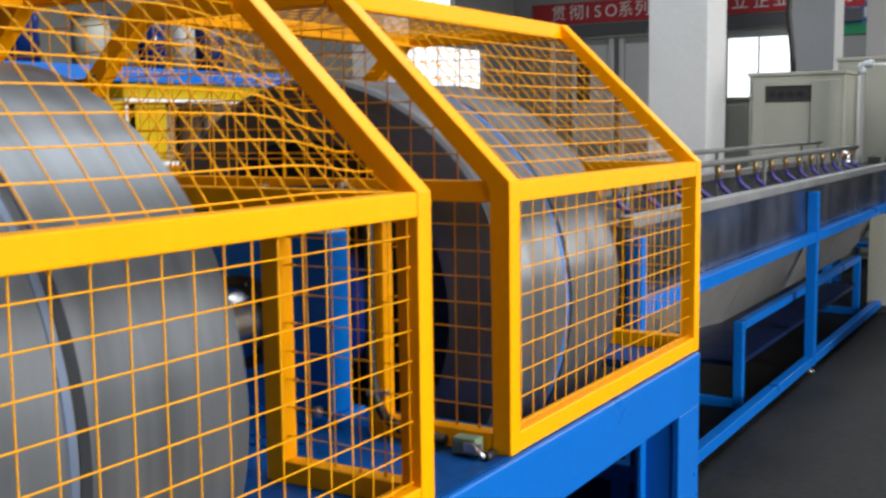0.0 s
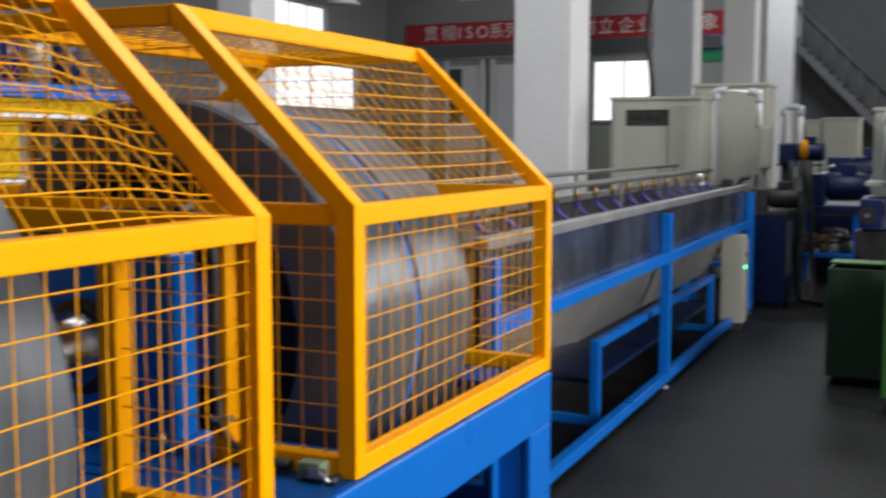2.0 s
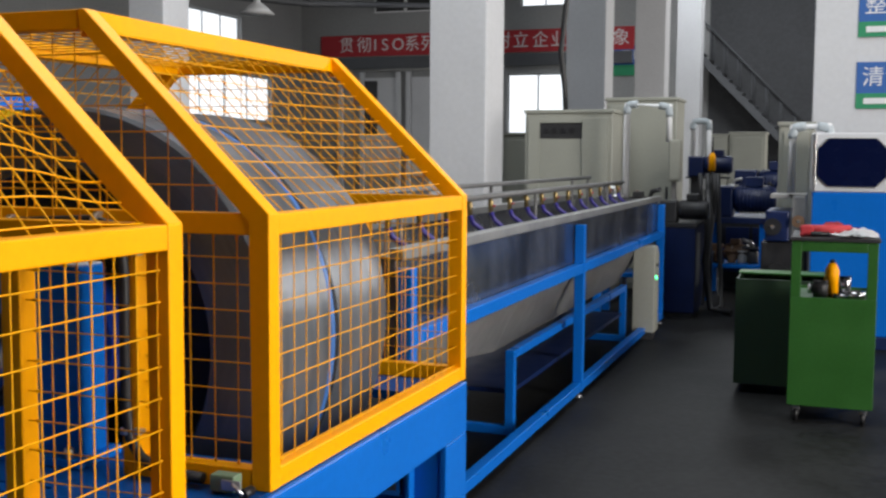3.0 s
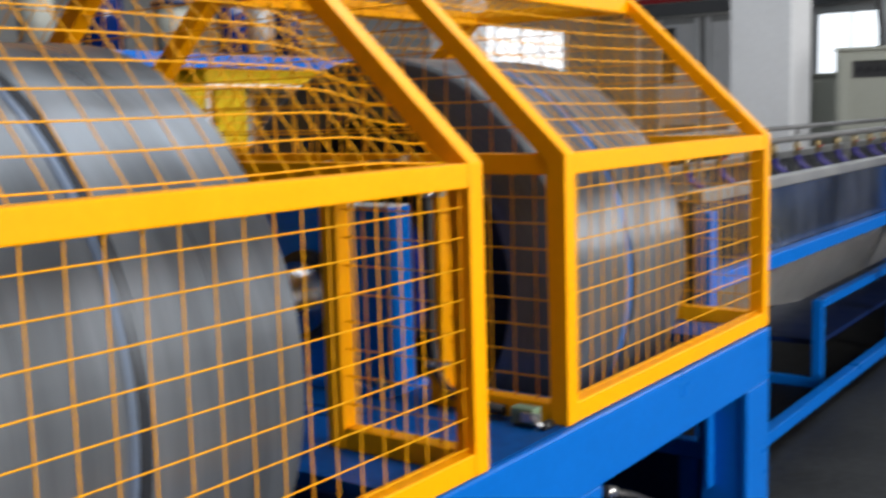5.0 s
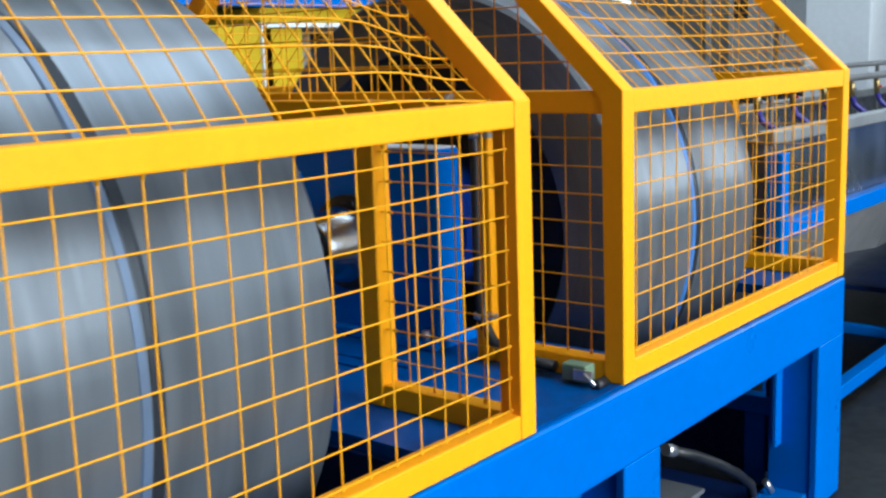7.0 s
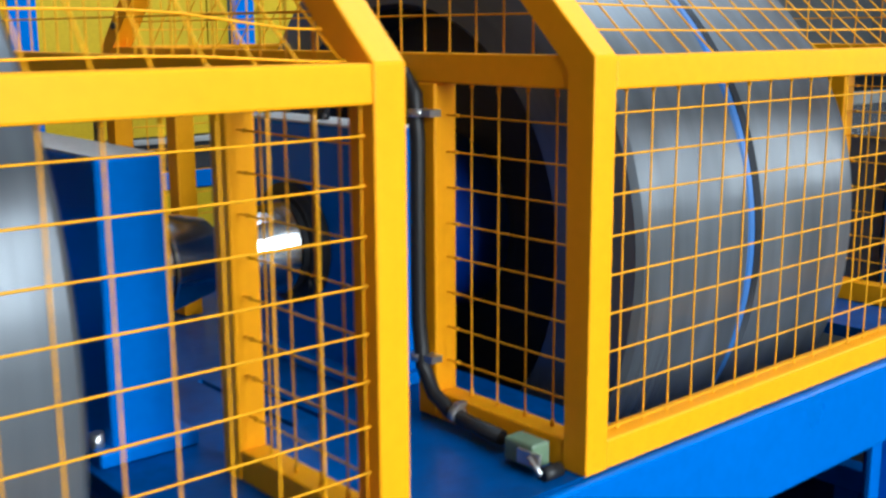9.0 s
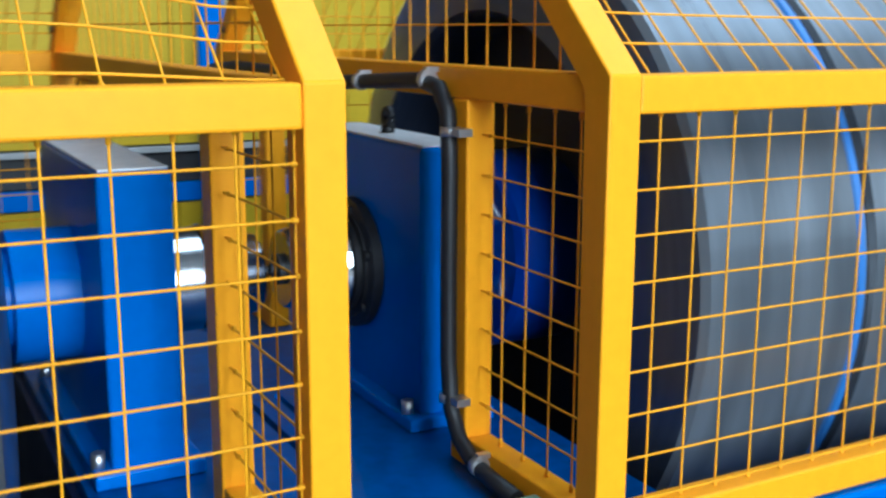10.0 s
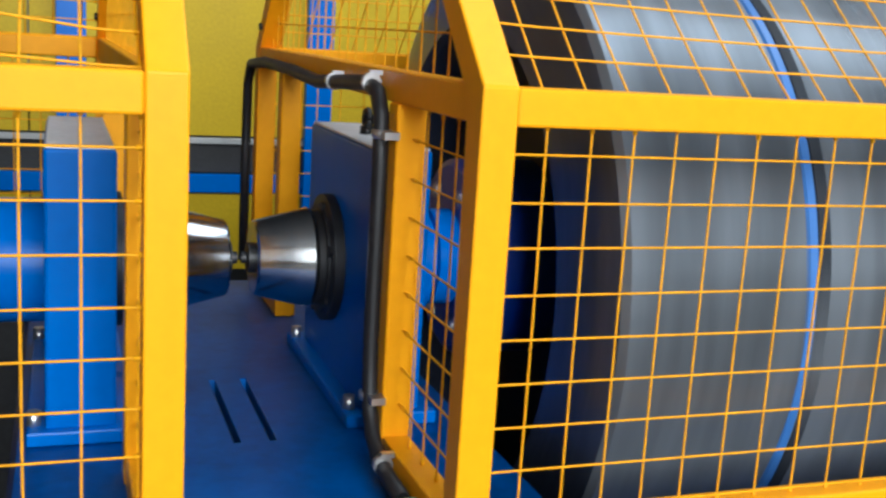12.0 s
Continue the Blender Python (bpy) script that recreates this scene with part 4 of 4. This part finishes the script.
clutter("work_gloves", "dark red work cloth heaped on the tool cart", "cloth", pose(1.2, 4.55, 1.067), lambda o: heap(o, RED, 0.17, 0.12, 0.07, 3.0))
clutter("plastic_sheet", "crumpled pale plastic sheet on the tool cart", "sheet", pose(1.33, 4.42, 1.067), lambda o: heap(o, SIGN_WHITE, 0.11, 0.14, 0.05, 8.0))
clutter("hand_tool", "dark handled hand tool on the tool cart", "tool", pose(1.08, 4.30, 1.067), lambda o: (
    tube_part("handle", BLACK, o, [(0, 0, 0.014), (0.1, 0.03, 0.014)], 0.014, 8), tube_part("blade", BARE, o, [(0.1, 0.03, 0.014), (0.19, 0.057, 0.012)], 0.006, 6)))
clutter("steel_fitting", "bright machined ring lying in the tool cart", "fitting", pose(1.33, 4.34, 0.712), lambda o: (
    tube_part("ring", CHROME, o, [(0, 0, 0.0), (0, 0, 0.05)], 0.05, 18), tube_part("bore", BLACK, o, [(0, 0, 0.0501), (0, 0, 0.053)], 0.03, 14)))


# ---- writing on the walls ----
banner = thing("wall_banner", "long red cloth banner with white characters on the wall", "banner", "", pose(0, Y1 - 0.06, 0))
box_part("cloth", RED, banner, (-14.76, -4.56, 0.0, 0.03, 4.69, 5.36), 0.0)
CHARS = (("贯", -13.84), ("彻", -13.22), ("I", -12.84), ("S", -12.5), ("O", -12.05), ("系", -11.57), ("列", -11.03), ("树", -8.6), ("立", -8.02), ("企", -7.4), ("业", -6.83), ("象", -4.95))
for ch, x in CHARS:
    text_part("character", ch, 0.52, SIGN_WHITE, banner, pose(x, -0.004, 5.02, 90))
board = thing("wall_sign", "blue and green notice board under the banner", "sign", "", pose(-5.35, Y1 - 0.05, 3.92))
box_part("blue_field", SIGN_BLUE, board, (0, 1.1, 0, 0.04, 0.32, 0.88), 0)
box_part("green_field", SIGN_GREEN, board, (0, 1.1, 0, 0.04, 0, 0.32), 0)
for x in (0.42, 0.78):
    box_part("lettering_bar", SIGN_WHITE, board, (x, x + 0.26, -0.006, -0.001, 0.46, 0.74), 0)


bm = bmesh.new()
box(bm, -2.4, X1, Y1 - 0.03, Y1 - 0.002, 0.0, ZC - 0.01)
tagged(part("wall_panel", bm, DARK_WALL), "dark grey end of the factory wall", "wall", kind="structure")


def wall_bay():
    """The framed lower storey of the end wall: a dark beam, a pipe, posts and light infill sheets."""
    ob = thing("wall_framing", "dark steel beam with pale posts and infill sheets", "wall framing", "", pose(0, Y1 - 0.2, 0))
    box_part("beam", STAIR_GREY, ob, (-15.4, -4.6, 0.02, 0.19, 4.28, 4.64), 0.01, "dark steel beam")
    tube_part("pipe", GREY_SHEET, ob, [(-14.2, -0.03, 4.22), (-9.0, -0.03, 4.22)], 0.05, 10)
    for x in (-14.1, -13.35, -12.1, -11.75, -10.3, -9.1):
        box_part("post", WHITE, ob, (x, x + 0.14, 0.06, 0.19, 0.0, 4.27), 0.006)
    for x0, x1 in ((-13.2, -12.12), (-11.58, -10.32), (-10.14, -9.12)):
        box_part("infill_sheet", WHITE, ob, (x0, x1, 0.13, 0.185, 0.9, 4.0), 0.004)
    box_part("dark_opening", DARK, ob, (-13.2, -12.75, 0.11, 0.128, 2.2, 3.9), 0)
    for x0 in (-12.82, -11.75):
        pane = box_part("upper_window", DARK, ob, (x0, x0 + 0.97, 0.15, 0.19, 6.08, 7.3), 0, "unlit upper window")
        for x in (x0 - 0.04, x0 + 0.97):
            box_part("frame", SIGN_WHITE, pane, (x, x + 0.04, 0.13, 0.19, 6.04, 7.34), 0)
        box_part("frame", SIGN_WHITE, pane, (x0, x0 + 0.97, 0.13, 0.19, 6.04, 6.08), 0)
    return ob


wall_bay()


def high_bay_lamp(x, y, z):
    """A factory lamp with an enamel shade on a drop rod."""
    ob = thing("pendant_lamp", "white enamelled factory lamp hanging from the roof", "lamp", "", pose(x, y, z))
    bm = bmesh.new()
    rings = [(0.05, 0.30), (0.07, 0.22), (0.2, 0.12), (0.33, 0.0), (0.335, -0.012), (0.32, 0.0)]
    tube(bm, [(0, 0, h) for r, h in rings], [r for r, h in rings], 24, False)
    part("shade", bm, SIGN_WHITE, ob, "white enamelled shade")
    tube_part("bulb", PANE, ob, [(0, 0, 0.01), (0, 0, 0.05), (0, 0, 0.13)], [0.2, 0.24, 0.1], 16, "lit frosted lamp glass")
    tube_part("drop_rod", DARK, ob, [(0, 0, 0.3), (0, 0, ZC - z)], 0.02, 8)
    return ob


high_bay_lamp(-9.16, 16.0, 4.15)
crane = thing("crane_rail", "grey steel crane rail running under the roof", "crane rail")
tube_part("bus_bar", STAIR_GREY, crane, [(-14.6, 18.0, 5.3), (-9.6, 19.0, 4.75), (-8.9, 26.0, 5.6)], 0.07, 8)
tube_part("hanger", STAIR_GREY, crane, [(-9.6, 19.0, 4.8), (-9.6, 19.0, ZC)], 0.03, 8)
tube_part("hanger", STAIR_GREY, crane, [(-14.6, 18.0, 5.3), (-14.6, 18.0, ZC)], 0.03, 8)


def far_stair():
    ob = thing("steel_stair", "grey steel stair rising along the far wall", "stair", "", pose(0, Y1 - 1.1, 0))
    x0, z0, x1, z1 = 0.41, 1.15, -2.65, 4.3
    for y in (0.0, 0.95):
        prism_bm = bmesh.new()
        prism(prism_bm, [(x0, z0), (x0, z0 + 0.28), (x1, z1 + 0.28), (x1, z1)], "y", y, y + 0.05)
        part("stringer", prism_bm, STAIR_GREY, ob)
        tube_part("handrail", STAIR_GREY, ob, [(x0, y, z0 + 1.2), (x1, y, z1 + 1.2)], 0.025, 8)
        for k in range(9):
            f = k / 8
            x, z = x0 + (x1 - x0) * f, z0 + (z1 - z0) * f
            tube_part("baluster", STAIR_GREY, ob, [(x, y + 0.02, z + 0.2), (x, y + 0.02, z + 1.2)], 0.015, 6)
    for k in range(17):
        f = (k + 0.5) / 17
        x, z = x0 + (x1 - x0) * f, z0 + (z1 - z0) * f
        box_part("tread", STAIR_GREY, ob, (x - 0.13, x + 0.13, 0.05, 0.95, z + 0.2, z + 0.23), 0)
    box_part("lower_landing", STAIR_GREY, ob, (x0 - 0.1, x0 + 1.2, 0, 1.0, 0.0, z0 + 0.02), 0)
    return ob


far_stair()
tube_cable = thing("hanging_cable", "thick black power cable hanging down to the cabinet", "cable")
tube_part("cable", BLACK, tube_cable, [(-1.50, 9.0, 1.99), (-1.51, 9.0, 2.2), (-1.56, 9.0, 2.6), (-1.50, 9.0, 3.2), (-1.44, 9.0, 8.0)], 0.03, 8)

pier = bmesh.new()
box(pier, 0.95, 1.95, 9.0, 9.6, 0, ZC, 0.01)
tagged(part("column", pier, WHITE), "broad white painted column carrying blue signs", "column", "hall columns", "structure")
for z, word in ((1.99, "清洁"), (2.665, "整理")):
    s = thing("wall_sign", "blue and green notice board with white lettering", "sign", "column signs", pose(1.34, 8.998, z))
    box_part("blue_field", SIGN_BLUE, s, (0, 0.5, -0.012, 0, 0.145, 0.44), 0)
    box_part("green_field", SIGN_GREEN, s, (0, 0.5, -0.012, 0, 0, 0.145), 0)
    for k in range(2):
        text_part("character", word[k], 0.2, SIGN_WHITE, s, pose(0.15 + 0.21 * k, -0.014, 0.29, 90), 0.002)
    box_part("lettering_bar", SIGN_WHITE, s, (0.07, 0.43, -0.0165, -0.0125, 0.045, 0.1), 0)


# ---- parts and hoses heaped past the trough's end ----
def line_fitting(i, at, s):
    """A die, clamp or valve body lying on the production line: flanged cylinder, neck and bolt heads."""
    mat = (GREY_SHEET, DARK, BARE, NAVY, RUST)[i % 5]
    ob = thing("line_fitting", ("dull grey flanged fitting lying on the production line", "black cast fitting lying on the production line", "bright steel fitting lying on the production line", "dark blue fitting lying on the production line", "rusty brown fitting lying on the production line")[i % 5], "fitting", "fittings past the trough", at)
    tube_part("body", mat, ob, [(0, 0, 0), (0, 0, 0.02 * s), (0, 0, 0.1 * s), (0, 0, 0.13 * s)], [0.05 * s, 0.055 * s, 0.055 * s, 0.03 * s], 14)
    tube_part("flange", mat, ob, [(0, 0, 0.13 * s), (0, 0, 0.155 * s)], 0.065 * s, 14)
    tube_part("neck", BARE if i % 2 else mat, ob, [(0, 0, 0.155 * s), (0.02 * s, 0, 0.2 * s), (0.1 * s, 0, 0.22 * s)], 0.018 * s, 8)


rng = random.Random(5)
for i in range(18):
    if i < 7:
        at = pose(-0.90 + 0.075 * i, 8.0 + 0.3 * rng.random(), 0.952, 0, 0, rng.uniform(0, 360))
    elif i < 12:
        at = pose(-0.05 + 0.11 * (i - 7), 9.58 + 0.12 * rng.random(), 0.396, 0, 0, rng.uniform(0, 360))
    else:
        at = pose(-0.05 + 0.12 * (i - 12), 12.1 + 0.1 * rng.random(), 1.002, 0, 0, rng.uniform(0, 360))
    line_fitting(i, at, rng.uniform(0.7, 1.35))
for i in range(4):
    ob = thing("loose_hose", "black rubber hose sagging across the line to the floor", "hose", "hoses past the trough")
    x, y = -0.06 + 0.05 * i + rng.uniform(-0.02, 0.02), 8.75 + 0.05 * (i % 3)
    d = rng.uniform(-0.06, 0.08)
    tube_part("hose", BLACK, ob, [(x, y, 1.36), (x + 0.01, y, 1.1), (x + d * 0.5, y, 0.7), (x + d, y - 0.05, 0.3), (x + d * 1.3, y - 0.1, 0.07), (x + d * 2 - 0.1, y - 0.2, 0.03)], 0.024, 8)


def drive_unit(x, y):
    """A low dark gear frame with plates, pulleys and a cover, at the line between trough and white machine."""
    ob = thing("drive_unit", "dark drive unit with grey plates beside the white machine", "drive unit", "", pose(x, y, 0))
    box_part("bed", BLACK, ob, (0, 0.36, 0, 0.7, 0.0, 0.82), 0.01)
    box_part("cover", NAVY, ob, (0.03, 0.22, -0.03, 0.66, 0.83, 1.08), 0.012)
    box_part("plate", GREY_SHEET, ob, (0.24, 0.34, 0.02, 0.06, 0.82, 1.2), 0.004, "dull grey bearing plate")
    box_part("plate", GREY_SHEET, ob, (0.06, 0.34, 0.07, 0.5, 1.18, 1.215), 0.004, "dull grey bearing plate")
    for k, (px, pz, r) in enumerate(((0.09, 0.95, 0.07), (0.29, 1.0, 0.05), (0.14, 0.55, 0.10), (0.29, 0.4, 0.06))):
        w = tube_part("pulley", (BLACK, RUST, BLACK, GREY_SHEET)[k], ob, [(px, -0.075, pz), (px, -0.068, pz), (px, -0.04, pz), (px, -0.033, pz)], [r, r * 0.86, r * 0.86, r], 20)
        tube_part("hub", BARE, w, [(px, -0.085, pz), (px, 0.0, pz)], r * 0.25, 10)
    return ob


drive_unit(0.63, 7.12)
# Made-up block that keeps the gap behind the machine table dark.
bed = thing("dark_filler_block", "dark block added to darken the gap behind the table", "machine bed", "", pose(-0.05, 10.7, 0))
box_part("casing", BLACK, bed, (0, 0.95, 0, 0.7, 0.05, 0.84), 0.015)
box_part("plinth", DARK, bed, (0.02, 0.93, 0.02, 0.68, 0.0, 0.05), 0)
for k in range(3):
    box_part("cover_plate", NAVY, bed, (0.06 + 0.3 * k, 0.32 + 0.3 * k, -0.012, -0.001, 0.2, 0.72), 0.003)

faded = thing("wall_lettering", "faded green vertical lettering on the far wall", "sign", "", pose(0, Y1 - 0.02, 0))
for k in range(3):
    box_part("lettering_bar", GREEN_DARK, faded, (-1.0, -0.62, 0, 0.018, 5.56 - 0.38 * k, 5.84 - 0.38 * k), 0)
box_part("lettering_bar", DARK, faded, (-1.17, -0.5, 0, 0.018, 4.56, 4.66), 0)


# ---- the neighbouring line ----
def neighbour():
    ob = thing("neighbour_machine", "yellow panelled machine with blue posts and open bay behind the cages", "machine")
    x = -4.5
    for i in range(7):
        y = -5.64 + 1.25 * i
        box_part("upper_panel", PANEL_YELLOW, ob, (x - 0.04, x, y, y + 1.242, 0.84, 1.70), 0.004)
        box_part("lower_panel", PANEL_YELLOW, ob, (x - 0.04, x, y, y + 1.242, 0.12, 0.53), 0.004)
        box_part("blue_post", BLUE, ob, (x + 0.002, x + 0.06, y + 1.25 * 0.1, y + 1.25 * 0.1 + 0.14, 0.0, 1.70), 0.004)
    box_part("dark_slot", DARK, ob, (x - 0.3, x - 0.03, -5.64, 3.01, 0.645, 0.83), 0)
    box_part("slot_lip", GREY_SHEET, ob, (x - 0.02, x + 0.03, -5.64, 3.01, 0.80, 0.83), 0.003)
    box_part("blue_strip", BLUE, ob, (x - 0.05, x + 0.01, -5.64, 3.01, 0.54, 0.635), 0.003)
    # open bay
    box_part("bay_cheek", PANEL_YELLOW, ob, (x - 0.8, x, 3.03, 3.39, 1.28, 1.68), 0.006)
    box_part("bay_ledge", SIGN_WHITE, ob, (x - 0.8, x + 0.03, 2.99, 4.71, 1.685, 1.715), 0.004, "worn white edge strip")
    box_part("bay_ledge", SIGN_WHITE, ob, (x - 0.03, x + 0.025, 2.99, 3.47, 1.245, 1.275), 0.004, "worn white edge strip")
    box_part("bay_edge", SIGN_WHITE, ob, (x - 0.02, x + 0.025, 2.995, 3.025, 1.28, 1.68), 0.003)
    box_part("bay_head", PANEL_YELLOW, ob, (x - 0.8, x, 3.01, 4.71, 1.72, 1.82), 0.004)
    box_part("bay_back", DARK, ob, (x - 0.82, x - 0.8, 3.01, 4.71, 0.3, 1.68), 0)
    for k in range(4):
        tube_part("roller", GREY_SHEET if k % 2 else RUST, ob, [(x - 0.4, 3.45 + 0.28 * k, 0.5), (x - 0.4, 3.45 + 0.28 * k, 1.66)], 0.09, 16)
    box_part("bay_sill", RUST, ob, (x - 0.8, x, 3.01, 4.71, 0.9, 1.1), 0.004)
    box_part("blue_beam", BLUE, ob, (x - 0.12, x + 0.04, -5.64, 4.71, 1.825, 1.925), 0.004)
    box_part("upper_deck", NAVY, ob, (x - 0.9, x - 0.12, -5.64, 4.71, 1.83, 1.90), 0)
    return ob


neighbour()


def bobbin(y, h, r, mat, label):
    ob = thing("wire_bobbin", label, "bobbin", "bobbins on the machine's upper deck", pose(-4.85, y, 1.902))
    tube_part("flange", NAVY, ob, [(0, 0, 0), (0, 0, 0.03)], r, 24)
    tube_part("flange", NAVY, ob, [(0, 0, h - 0.03), (0, 0, h)], r, 24)
    tube_part("winding", mat, ob, [(0, 0, 0.03), (0, 0, h - 0.03)], r * 0.86, 24)
    return ob


for y, h, r, mat, label in ((2.45, 0.55, 0.16, BOBBIN_BLUE, "blue wound bobbin standing upright"), (1.95, 0.42, 0.13, CREAM, "cream wound bobbin standing upright"),
                            (3.62, 0.5, 0.13, BOBBIN_BLUE, "blue wound bobbin standing upright"), (3.92, 0.5, 0.12, GREY_SHEET, "grey wound bobbin standing upright"),
                            (4.22, 0.45, 0.13, NAVY, "dark blue bobbin standing upright"), (1.5, 0.55, 0.16, BOBBIN_BLUE, "blue wound bobbin standing upright"),
                            (3.05, 0.4, 0.15, CREAM, "cream wound bobbin standing upright")):
    bobbin(y, h, r, mat, label)


# ---- what turns ----
def motions():
    for ob, y in ((drum_near, YN), (drum_far, YF), (cone_near, -0.306), (cone_far, -0.03)):
        walk(ob, [(i * 0.1, pose(AX, y, AZ) @ pose(0, 0, 0, 0, 62.0 * i, 0)) for i in range(121)])


motions()
